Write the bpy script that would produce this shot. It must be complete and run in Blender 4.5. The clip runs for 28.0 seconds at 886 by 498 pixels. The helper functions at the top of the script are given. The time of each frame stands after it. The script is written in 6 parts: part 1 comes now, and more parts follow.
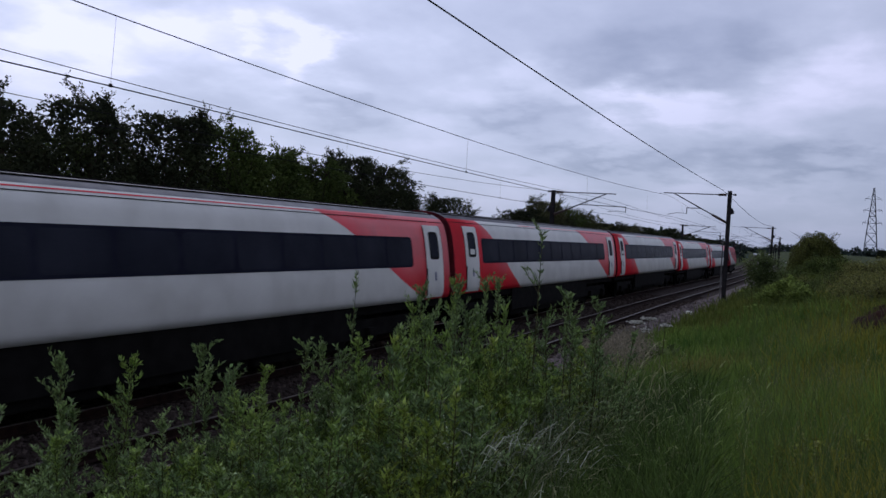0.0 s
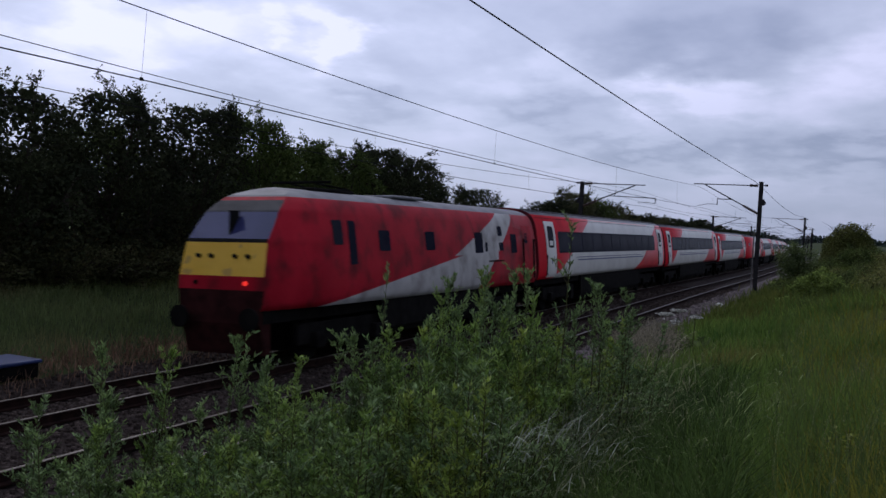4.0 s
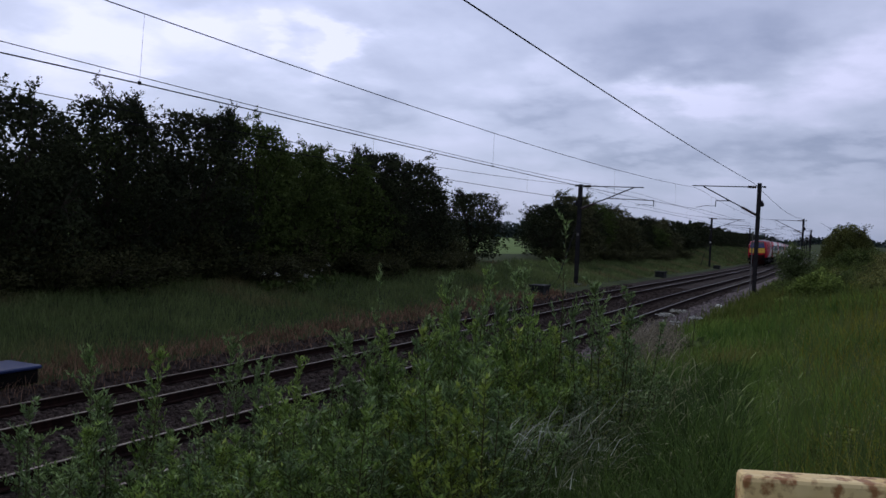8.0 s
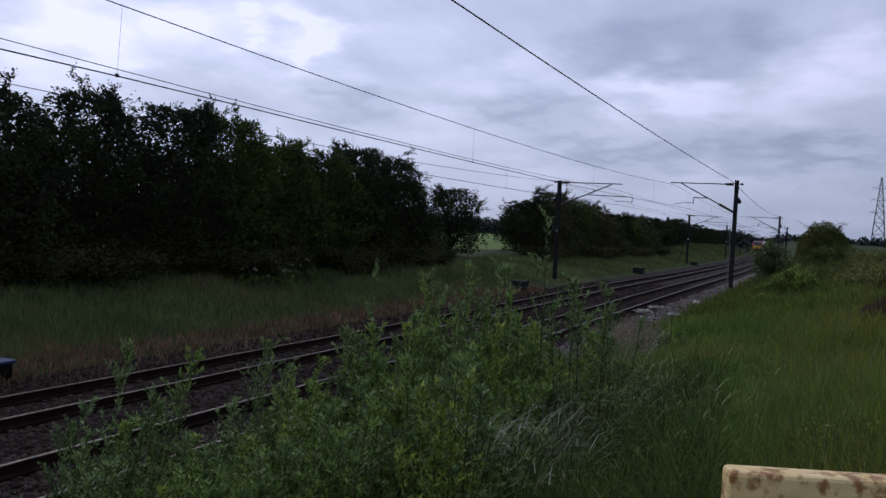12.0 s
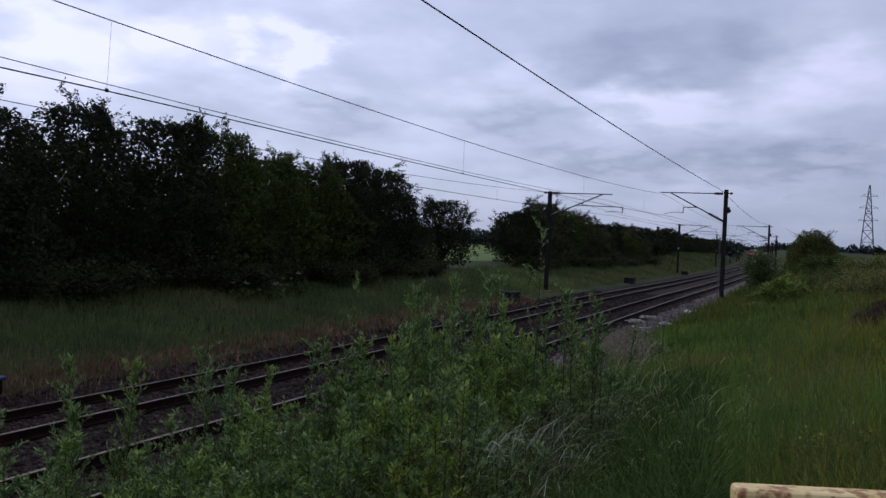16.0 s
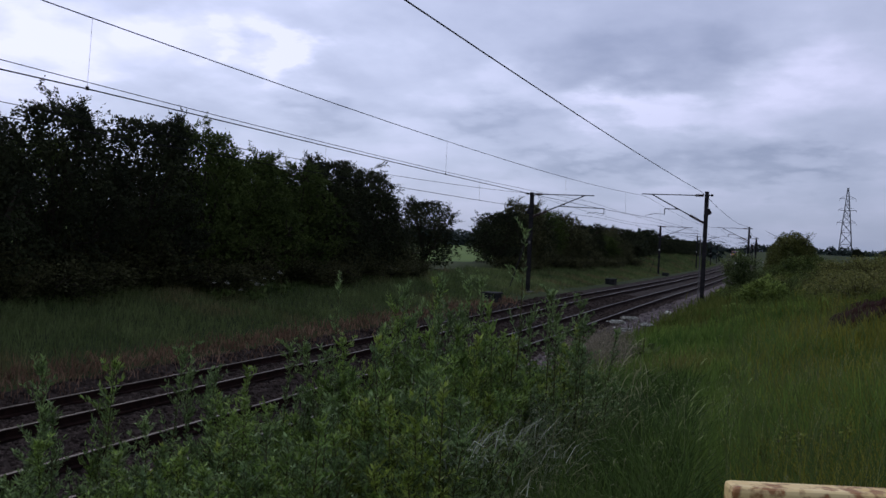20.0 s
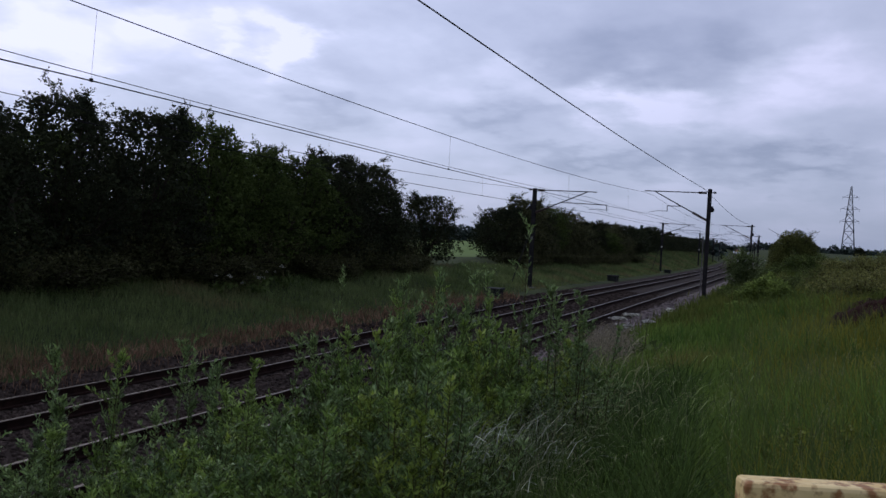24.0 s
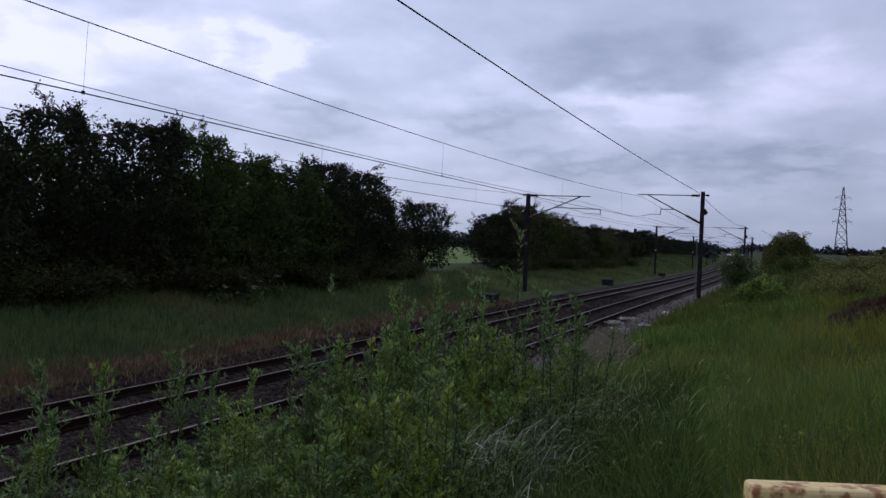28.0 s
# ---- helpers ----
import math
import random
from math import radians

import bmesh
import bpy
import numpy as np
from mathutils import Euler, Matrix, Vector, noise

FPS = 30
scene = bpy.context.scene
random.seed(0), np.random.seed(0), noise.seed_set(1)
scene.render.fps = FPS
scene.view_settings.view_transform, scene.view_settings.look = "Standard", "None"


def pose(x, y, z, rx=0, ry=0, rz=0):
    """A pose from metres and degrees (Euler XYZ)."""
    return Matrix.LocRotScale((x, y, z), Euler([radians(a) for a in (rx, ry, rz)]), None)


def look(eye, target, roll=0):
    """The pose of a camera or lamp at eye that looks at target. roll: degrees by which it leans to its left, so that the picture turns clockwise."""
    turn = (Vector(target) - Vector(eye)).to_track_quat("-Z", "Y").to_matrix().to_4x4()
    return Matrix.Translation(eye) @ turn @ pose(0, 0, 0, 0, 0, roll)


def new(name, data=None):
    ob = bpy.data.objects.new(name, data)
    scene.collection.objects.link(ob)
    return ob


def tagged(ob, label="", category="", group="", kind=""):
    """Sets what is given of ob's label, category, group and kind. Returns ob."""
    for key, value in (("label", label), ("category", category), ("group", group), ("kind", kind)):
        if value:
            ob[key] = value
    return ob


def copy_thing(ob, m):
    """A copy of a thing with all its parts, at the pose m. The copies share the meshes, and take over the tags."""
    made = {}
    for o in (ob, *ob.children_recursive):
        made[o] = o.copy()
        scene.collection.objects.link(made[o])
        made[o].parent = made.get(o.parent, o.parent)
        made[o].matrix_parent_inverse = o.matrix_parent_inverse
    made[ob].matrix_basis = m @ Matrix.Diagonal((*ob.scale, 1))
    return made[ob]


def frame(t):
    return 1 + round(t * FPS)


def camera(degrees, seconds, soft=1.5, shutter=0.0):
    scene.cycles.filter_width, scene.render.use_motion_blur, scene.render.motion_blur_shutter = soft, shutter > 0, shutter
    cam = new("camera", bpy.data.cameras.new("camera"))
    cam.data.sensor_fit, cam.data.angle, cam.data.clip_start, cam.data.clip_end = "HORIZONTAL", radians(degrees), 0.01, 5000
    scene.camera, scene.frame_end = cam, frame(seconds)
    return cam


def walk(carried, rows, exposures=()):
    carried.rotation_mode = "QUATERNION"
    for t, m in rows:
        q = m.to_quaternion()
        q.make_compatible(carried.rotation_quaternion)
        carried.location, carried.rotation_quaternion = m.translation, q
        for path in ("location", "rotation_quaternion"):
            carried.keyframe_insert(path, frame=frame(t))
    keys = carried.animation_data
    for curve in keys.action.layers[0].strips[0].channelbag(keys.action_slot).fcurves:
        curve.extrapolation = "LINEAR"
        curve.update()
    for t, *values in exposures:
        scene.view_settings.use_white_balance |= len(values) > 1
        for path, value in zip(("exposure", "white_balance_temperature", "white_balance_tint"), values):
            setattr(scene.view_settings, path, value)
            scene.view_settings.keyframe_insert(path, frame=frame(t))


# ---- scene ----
PATH = [
    (0, look((8.298, 0.005, 3.196), (4.425, 9.222, 3.002), 3.27)),
    (0.5, look((8.298, 0.005, 3.196), (4.507, 9.256, 3.004), 3.25)),
    (1, look((8.298, 0.005, 3.196), (4.471, 9.240, 2.955), 2.97)),
    (1.5, look((8.298, 0.005, 3.196), (4.543, 9.269, 2.932), 3.07)),
    (2, look((8.298, 0.005, 3.196), (4.467, 9.238, 2.943), 3.13)),
    (2.5, look((8.298, 0.005, 3.196), (4.437, 9.226, 2.966), 3.21)),
    (3, look((8.298, 0.005, 3.196), (4.292, 9.164, 2.957), 3.08)),
    (3.5, look((8.298, 0.005, 3.196), (4.155, 9.102, 2.927), 3.06)),
    (5.5, look((8.298, 0.005, 3.176), (4.186, 9.112, 2.804), 3.38)),
    (6, look((8.298, 0.005, 3.173), (4.215, 9.126, 2.804), 3.20)),
    (6.5, look((8.299, 0.003, 3.161), (4.168, 9.105, 2.859), 2.85)),
    (7, look((8.300, 0.001, 3.155), (4.144, 9.094, 2.945), 2.28)),
    (7.5, look((8.298, 0.001, 3.155), (4.151, 9.098, 2.933), 2.69)),
    (8, look((8.297, 0.001, 3.155), (4.155, 9.100, 2.905), 2.70)),
    (8.5, look((8.297, 0.003, 3.155), (4.243, 9.141, 2.916), 3.03)),
    (9, look((8.296, 0.005, 3.155), (4.344, 9.187, 2.921), 3.44)),
    (9.5, look((8.295, 0.004, 3.155), (4.355, 9.192, 2.908), 3.57)),
    (10, look((8.294, 0.004, 3.155), (4.344, 9.188, 2.909), 3.65)),
    (10.5, look((8.293, 0.004, 3.155), (4.384, 9.204, 2.900), 3.86)),
    (11, look((8.292, 0.003, 3.155), (4.333, 9.182, 2.877), 3.57)),
    (11.5, look((8.291, 0.003, 3.154), (4.345, 9.187, 2.874), 3.30)),
    (13.5, look((8.289, 0.004, 3.153), (4.357, 9.193, 2.834), 2.19)),
    (14, look((8.289, 0.004, 3.152), (4.424, 9.223, 2.902), 2.32)),
    (14.5, look((8.288, 0.003, 3.154), (4.502, 9.257, 2.959), 2.53)),
    (15, look((8.286, 0.003, 3.156), (4.476, 9.247, 2.992), 3.24)),
    (15.5, look((8.284, 0.001, 3.158), (4.422, 9.224, 2.989), 2.78)),
    (16, look((8.281, -0.000, 3.159), (4.435, 9.229, 3.002), 2.48)),
    (16.5, look((8.280, -0.001, 3.159), (4.400, 9.214, 3.029), 2.06)),
    (17, look((8.279, -0.002, 3.158), (4.414, 9.220, 3.033), 1.99)),
    (17.5, look((8.279, -0.001, 3.157), (4.465, 9.242, 3.022), 2.03)),
    (18, look((8.278, 0.001, 3.156), (4.518, 9.265, 2.988), 2.32)),
    (18.5, look((8.276, 0.000, 3.156), (4.528, 9.269, 2.991), 2.28)),
    (19, look((8.274, -0.000, 3.155), (4.541, 9.275, 2.986), 2.37)),
    (19.5, look((8.273, -0.000, 3.156), (4.574, 9.289, 3.016), 2.49)),
    (20, look((8.272, 0.000, 3.156), (4.608, 9.303, 3.015), 2.70)),
    (20.5, look((8.271, 0.000, 3.156), (4.620, 9.308, 3.000), 2.91)),
    (21, look((8.270, 0.000, 3.155), (4.623, 9.310, 2.975), 3.17)),
    (21.5, look((8.269, 0.000, 3.154), (4.606, 9.303, 2.980), 3.28)),
    (23.5, look((8.266, 0.000, 3.153), (4.587, 9.297, 2.976), 3.18)),
    (24, look((8.265, 0.000, 3.153), (4.582, 9.295, 2.958), 3.20)),
    (24.5, look((8.265, 0.000, 3.153), (4.607, 9.305, 2.941), 3.10)),
    (25, look((8.264, 0.000, 3.152), (4.742, 9.358, 2.979), 2.79)),
    (25.5, look((8.263, -0.001, 3.153), (4.805, 9.382, 3.032), 2.66)),
    (26, look((8.262, -0.001, 3.153), (4.761, 9.365, 3.045), 2.61)),
    (26.5, look((8.261, -0.002, 3.154), (4.738, 9.356, 3.062), 2.65)),
    (27, look((8.261, -0.003, 3.154), (4.710, 9.345, 3.072), 2.52)),
    (27.5, look((8.260, -0.004, 3.154), (4.665, 9.327, 3.065), 2.52)),
    (28, look((8.259, -0.005, 3.155), (4.630, 9.313, 3.036), 2.30)),
]
cam = camera(51.6, 28.0, soft=1.5, shutter=0.12)
walk(cam, PATH)

# ---------------------------------------------------------------- light
SUN_EL, SUN_AZ = radians(38), radians(-52)
world = bpy.data.worlds.new("overcast_sky")
scene.world = world
world.use_nodes = True


def build_sky():
    nt = world.node_tree
    nt.nodes.clear()
    n, l = nt.nodes.new, nt.links.new
    out, bg = n("ShaderNodeOutputWorld"), n("ShaderNodeBackground")
    sky = n("ShaderNodeTexSky")
    sky.sky_type, sky.sun_disc = "NISHITA", False
    sky.sun_elevation, sky.sun_rotation = SUN_EL, SUN_AZ
    tc, sep = n("ShaderNodeTexCoord"), n("ShaderNodeSeparateXYZ")
    l(tc.outputs["Generated"], sep.inputs[0])

    def m(op, a, b=None, clamp=False):
        node = n("ShaderNodeMath")
        node.operation, node.use_clamp = op, clamp
        for i, v in enumerate((a, b)):
            if v is None:
                continue
            if isinstance(v, (int, float)):
                node.inputs[i].default_value = v
            else:
                l(v, node.inputs[i])
        return node.outputs[0]

    z = m("MAXIMUM", sep.outputs[2], 0.0)
    den = m("ADD", z, 0.22)
    px, py = m("DIVIDE", sep.outputs[0], den), m("DIVIDE", sep.outputs[1], den)
    comb = n("ShaderNodeCombineXYZ")
    l(px, comb.inputs[0])
    l(py, comb.inputs[1])

    def cloud(scale, detail, off, sx, sy):
        mp = n("ShaderNodeMapping")
        mp.inputs["Location"].default_value = (off, off * 0.7, 0)
        mp.inputs["Scale"].default_value = (sx, sy, 1)
        l(comb.outputs[0], mp.inputs[0])
        t = n("ShaderNodeTexNoise")
        t.inputs["Scale"].default_value, t.inputs["Detail"].default_value = scale, detail
        t.inputs["Roughness"].default_value = 0.52
        l(mp.outputs[0], t.inputs[0])
        return t.outputs[0]

    big, small = cloud(0.9, 3, SKY_A, 1.0, 0.75), cloud(2.6, 6, SKY_B, 1.0, 0.8)
    mixv = m("ADD", m("MULTIPLY", big, 0.45), m("MULTIPLY", small, 0.55))
    # billows of the deck, broader than high
    flat = n("ShaderNodeCombineXYZ")
    l(m("ARCTAN2", sep.outputs[0], sep.outputs[1]), flat.inputs[0])
    l(m("MULTIPLY", m("ARCSINE", sep.outputs[2]), 2.1), flat.inputs[1])
    for scale, detail, depth, at in ((7.0, 4, 0.28, 3.7), (19.0, 5, 0.07, 8.2)):
        t = n("ShaderNodeTexNoise")
        t.inputs["Scale"].default_value, t.inputs["Detail"].default_value, t.inputs["Distortion"].default_value = scale, detail, 0.4
        flat.inputs[2].default_value = at
        l(flat.outputs[0], t.inputs[0])
        mixv = m("ADD", mixv, m("MULTIPLY", m("SUBTRACT", t.outputs[0], 0.5), depth))
    # the cloud deck: brighter breaks and darker folds, ragged at their edges
    wob = m("MULTIPLY", m("SUBTRACT", cloud(5.0, 6, 1.3, 1.0, 1.0), 0.5), 0.2)
    wob2 = m("MULTIPLY", m("SUBTRACT", cloud(5.0, 6, 4.9, 1.0, 1.0), 0.5), 0.1)
    az = m("ADD", m("ARCTAN2", sep.outputs[0], sep.outputs[1]), wob)
    el = m("ADD", m("ARCSINE", sep.outputs[2]), wob2)
    for a0, e0, sa, se, amp in CLOUDS:
        da = m("POWER", m("ABSOLUTE", m("DIVIDE", m("SUBTRACT", az, radians(a0)), radians(sa))), 2.0)
        de = m("POWER", m("ABSOLUTE", m("DIVIDE", m("SUBTRACT", el, radians(e0)), radians(se))), 2.0)
        mixv = m("ADD", mixv, m("MULTIPLY", m("EXPONENT", m("MULTIPLY", m("ADD", da, de), -0.7)), amp * CLOUD_DEPTH))
    ramp = n("ShaderNodeValToRGB")
    e = ramp.color_ramp.elements
    e[0].position, e[0].color = 0.2, (0.295, 0.34, 0.525, 1)
    e[1].position, e[1].color = 0.69, (0.725, 0.75, 1.05, 1)
    mid = ramp.color_ramp.elements.new(0.5)
    mid.color = (0.52, 0.57, 0.80, 1)
    l(mixv, ramp.inputs[0])
    # paler haze toward the horizon
    low = n("ShaderNodeMapRange")
    low.inputs[1].default_value, low.inputs[2].default_value = 0.0, 0.16
    low.inputs[3].default_value, low.inputs[4].default_value = 0.75, 0.0
    l(z, low.inputs[0])
    haze = n("ShaderNodeMixRGB")
    haze.inputs[2].default_value = (0.285, 0.35, 0.53, 1)
    l(low.outputs[0], haze.inputs[0])
    l(ramp.outputs[0], haze.inputs[1])
    dim = n("ShaderNodeMixRGB")
    dim.blend_type, dim.inputs[0].default_value = "MULTIPLY", 1.0
    dim.inputs[2].default_value = (0.09, 0.09, 0.09, 1)
    l(sky.outputs[0], dim.inputs[1])
    both = n("ShaderNodeMixRGB")
    both.inputs[0].default_value = 0.9
    l(dim.outputs[0], both.inputs[1])
    l(haze.outputs[0], both.inputs[2])
    # the cloud is thinner, and brighter, toward the hidden sun
    dot = n("ShaderNodeVectorMath")
    dot.operation = "DOT_PRODUCT"
    dot.inputs[1].default_value = GLOW
    l(tc.outputs["Generated"], dot.inputs[0])
    thin = n("ShaderNodeMapRange")
    thin.inputs[1].default_value, thin.inputs[2].default_value = 0.1, 1.0
    thin.inputs[3].default_value, thin.inputs[4].default_value = 0.6, 1.12
    l(dot.outputs["Value"], thin.inputs[0])
    lit = n("ShaderNodeMixRGB")
    lit.blend_type, lit.inputs[0].default_value = "MULTIPLY", 1.0
    l(both.outputs[0], lit.inputs[1])
    l(thin.outputs[0], lit.inputs[2])
    l(lit.outputs[0], bg.inputs[0])
    bg.inputs[1].default_value = 1.0
    l(bg.outputs[0], out.inputs[0])


SKY_A, SKY_B, CLOUD_DEPTH = 3.1, 7.7, 0.64
CLOUDS = ((-32.0, 10.6, 1.7, 1.1, 0.62), (-35.8, 10.8, 1.0, 0.8, 0.36), (-39.3, 10.6, 1.6, 1.1, 0.2), (-46.5, 9.8, 2.8, 1.9, 0.42), (-26.2, 12.2, 4.0, 1.5, -0.2), (-40.0, 13.0, 4.0, 1.2, -0.2), (-26.5, 9.0, 2.6, 1.2, -0.1), (-29.6, 6.9, 2.4, 0.7, -0.28), (-37.0, 7.0, 4.5, 1.2, -0.2), (-12.1, 11.1, 4.7, 1.5, -0.24), (-14.3, 13.4, 5.4, 1.8, -0.06), (-20.3, 7.3, 4.3, 0.6, -0.26), (-13.0, 5.0, 4.0, 0.5, -0.32), (-0.4, 5.0, 5.0, 0.6, -0.34), (-10.6, 8.4, 3.4, 0.8, 0.34), (-1.4, 10.3, 2.6, 1.4, 0.34), (-5.3, 7.6, 4.0, 0.9, 0.2), (4.0, 8.4, 2.9, 2.2, 0.12), (-5.4, 3.6, 7.2, 0.5, 0.10), (-18.0, 9.6, 3.0, 0.9, 0.14))
GLOW = Vector((-0.72, 0.55, 0.42)).normalized()
build_sky()
sun_data = bpy.data.lights.new("sun", "SUN")
sun_data.energy, sun_data.angle, sun_data.color = 0.5, radians(40), (1.0, 0.96, 0.9)
sun = new("sun", sun_data)
sun.matrix_world = look((-60, 46, 60), (0, 0, 0))
scene.view_settings.exposure = 0.12

# ---------------------------------------------------------------- plan
BEND, BEND_FROM = 1 / 3290.0, 34.2
CANT, FAR_X, FAR_Z = 0.045, -3.4, -0.053
rng = np.random.default_rng(7)


def bend(y):
    """Sideways shift of the line at the distance y."""
    d = np.maximum(np.asarray(y, float) - BEND_FROM, 0)
    c = np.minimum(d, 200.0)
    return -BEND * (d * c - c * c / 2)


def line_drop(y):
    """How far the line has fallen below its level beside the camera."""
    return -0.0055 * float(min(max(y - 55.0, 0), 260))


def hump(y):
    """The low crest of the ballast bed ahead of the camera."""
    return 0.09 * np.clip((np.asarray(y, float) - 24.0) / 22.0, 0, 1)


def track_point(tx, dx, z, y):
    """World place of a point dx beside and z above the rails of the track at tx."""
    zz = FAR_Z if tx < 0 else 0.0
    return Vector((tx + dx - CANT * z + float(bend(y)), y, z + CANT * dx + zz + line_drop(y) + float(hump(y))))


def track_pose(tx, y):
    turn = BEND * min(max(y - BEND_FROM, 0), 200.0)
    return Matrix.Translation(track_point(tx, 0, 0, y)) @ Matrix.Rotation(turn, 4, "Z") @ Matrix.Rotation(-CANT, 4, "Y")


BANK = 1.4
PROFILE_X = np.array([-400, -60, -30, -17, -13, -9, -6.6, -5.6, -4.9, -2.0, -1.6, 1.5, 2.7, 3.3, 5.0, 8.3, 12, 16, 22, 60, 400])
PROFILE_Z = np.array([0.4, 0.4, 0.6, 1.0, 1.0, 0.45, 0.0, -0.12, -0.315, -0.19, -0.275, -0.135, -0.2, 0.1, 0.65, 1.5, 2.2, 2.7, 2.9, 2.9, 2.9])


def ground_z(x, y):
    X = np.asarray(x, float) - bend(y)
    z = np.interp(X, PROFILE_X, PROFILE_Z)
    z = z - 0.0055 * np.clip(np.asarray(y, float) - 55.0, 0, 260) * np.interp(X, [-60, -16, 4, 10], [0.3, 1, 1, 0.25])
    grass = np.clip((np.abs(X + 1.2) - 4.6) / 2.5, 0, 1)
    z = z + hump(y) * (1 - grass) + BANK * np.interp(X, [-60, -30, -12, -7], [0.2, 1, 1, 0]) * np.clip((np.asarray(y, float) - 108.0) / 50.0, 0, 1)
    return z + grass * (0.07 * np.sin(X * 0.9 + y * 0.23) + 0.06 * np.sin(y * 0.71 - X * 0.4) + 0.03 * np.sin(X * 2.1 + y * 1.7))


# ---------------------------------------------------------------- materials
def mat(name, c1, c2, scale=4.0, rough=0.8, metal=0.0, bump=0.3, fine=40.0, random_by="", stain=None, spec=None, sheer=0.0, coords="Object", ior=1.5, spread=(0.5, 1.65)):
    spec = (0.08 if rough >= 0.8 else 0.4) if spec is None else spec
    m = bpy.data.materials.new(name)
    m.use_nodes = True
    nt = m.node_tree
    n, l = nt.nodes.new, nt.links.new
    b = nt.nodes["Principled BSDF"]
    b.inputs["Roughness"].default_value, b.inputs["Metallic"].default_value = rough, metal
    b.inputs["Specular IOR Level"].default_value = spec
    b.inputs["IOR"].default_value = ior
    tc = n("ShaderNodeTexCoord")

    def noise_tex(s, detail=4):
        t = n("ShaderNodeTexNoise")
        t.inputs["Scale"].default_value, t.inputs["Detail"].default_value = s, detail
        l(tc.outputs[coords], t.inputs[0])
        return t

    a, f = noise_tex(scale), noise_tex(fine, 2)
    add = n("ShaderNodeMath")
    add.operation = "MULTIPLY_ADD"
    add.inputs[1].default_value, add.inputs[2].default_value = 0.4, -0.2
    l(f.outputs[0], add.inputs[0])
    tot = n("ShaderNodeMath")
    l(a.outputs[0], tot.inputs[0])
    l(add.outputs[0], tot.inputs[1])
    ramp = n("ShaderNodeValToRGB")
    e = ramp.color_ramp.elements
    e[0].position, e[0].color = 0.32, (*c1, 1)
    e[1].position, e[1].color = 0.68, (*c2, 1)
    l(tot.outputs[0], ramp.inputs[0])
    col = ramp.outputs[0]
    if stain:
        s = noise_tex(stain[1], 5)
        r = n("ShaderNodeValToRGB")
        r.color_ramp.elements[0].position, r.color_ramp.elements[1].position = stain[2], stain[2] + (stain[3] if len(stain) > 3 else 0.06)
        l(s.outputs[0], r.inputs[0])
        mx = n("ShaderNodeMixRGB")
        mx.inputs[2].default_value = (*stain[0], 1)
        l(r.outputs[0], mx.inputs[0])
        l(col, mx.inputs[1])
        col = mx.outputs[0]
    if random_by:
        src = n("ShaderNodeNewGeometry") if random_by == "island" else n("ShaderNodeObjectInfo")
        val = src.outputs["Random Per Island"] if random_by == "island" else src.outputs["Random"]
        mr = n("ShaderNodeMapRange")
        mr.inputs[3].default_value, mr.inputs[4].default_value = spread
        l(val, mr.inputs[0])
        hs = n("ShaderNodeHueSaturation")
        l(mr.outputs[0], hs.inputs["Value"])
        l(col, hs.inputs["Color"])
        col = hs.outputs[0]
    l(col, b.inputs["Base Color"])
    if bump:
        bp = n("ShaderNodeBump")
        bp.inputs["Strength"].default_value, bp.inputs["Distance"].default_value = bump, 0.02
        l(f.outputs[0], bp.inputs["Height"])
        l(bp.outputs[0], b.inputs["Normal"])
    if sheer:
        tr = n("ShaderNodeBsdfTranslucent")
        l(col, tr.inputs[0])
        mix = n("ShaderNodeMixShader")
        mix.inputs[0].default_value = sheer
        l(b.outputs[0], mix.inputs[1])
        l(tr.outputs[0], mix.inputs[2])
        l(mix.outputs[0], nt.nodes["Material Output"].inputs[0])
    return m


M_GROUND = mat("meadow_soil", (0.022, 0.034, 0.011), (0.048, 0.062, 0.02), 0.6, 0.95, fine=9)
M_BALLAST = mat("ballast", (0.02, 0.0145, 0.012), (0.05, 0.038, 0.033), 3, 0.95, bump=1.0, fine=26)
M_SHOULDER = mat("clean_ballast", (0.085, 0.07, 0.068), (0.18, 0.152, 0.147), 3, 0.95, bump=1.0, fine=26)
M_STONE = mat("ballast_stone", (0.024, 0.0175, 0.0145), (0.066, 0.051, 0.044), 5, 0.95, random_by="island", spec=0.04)
M_STONE2 = mat("clean_stone", (0.09, 0.075, 0.073), (0.2, 0.168, 0.162), 5, 0.9, random_by="island")
M_RAIL = mat("rusty_rail_web", (0.011, 0.0055, 0.0045), (0.026, 0.0125, 0.0095), 6, 0.9, 0.0)
M_RAILTOP = mat("worn_rail_head", (0.07, 0.055, 0.047), (0.135, 0.112, 0.102), 3, 0.48, 0.7, bump=0.03)
M_SLEEPER = mat("concrete_sleeper", (0.017, 0.0125, 0.0105), (0.036, 0.028, 0.024), 4, 0.95, random_by="object")
M_STEEL = mat("dark_galvanised_steel", (0.014, 0.013, 0.015), (0.032, 0.029, 0.029), 3, 0.8, 0.0, spec=0.2)
M_WIRE = mat("weathered_wire", (0.008, 0.008, 0.009), (0.016, 0.016, 0.017), 20, 0.9, 0.0, spec=0.1, bump=0)
M_INSUL = mat("brown_insulator", (0.03, 0.016, 0.012), (0.06, 0.03, 0.02), 9, 0.35)
M_WHITE = mat("pale_grey_paint", (0.64, 0.635, 0.585), (0.74, 0.735, 0.68), 0.8, 0.36, bump=0.02, spec=0.5, ior=1.28, stain=((0.56, 0.55, 0.5), 1.2, 0.45, 0.35))
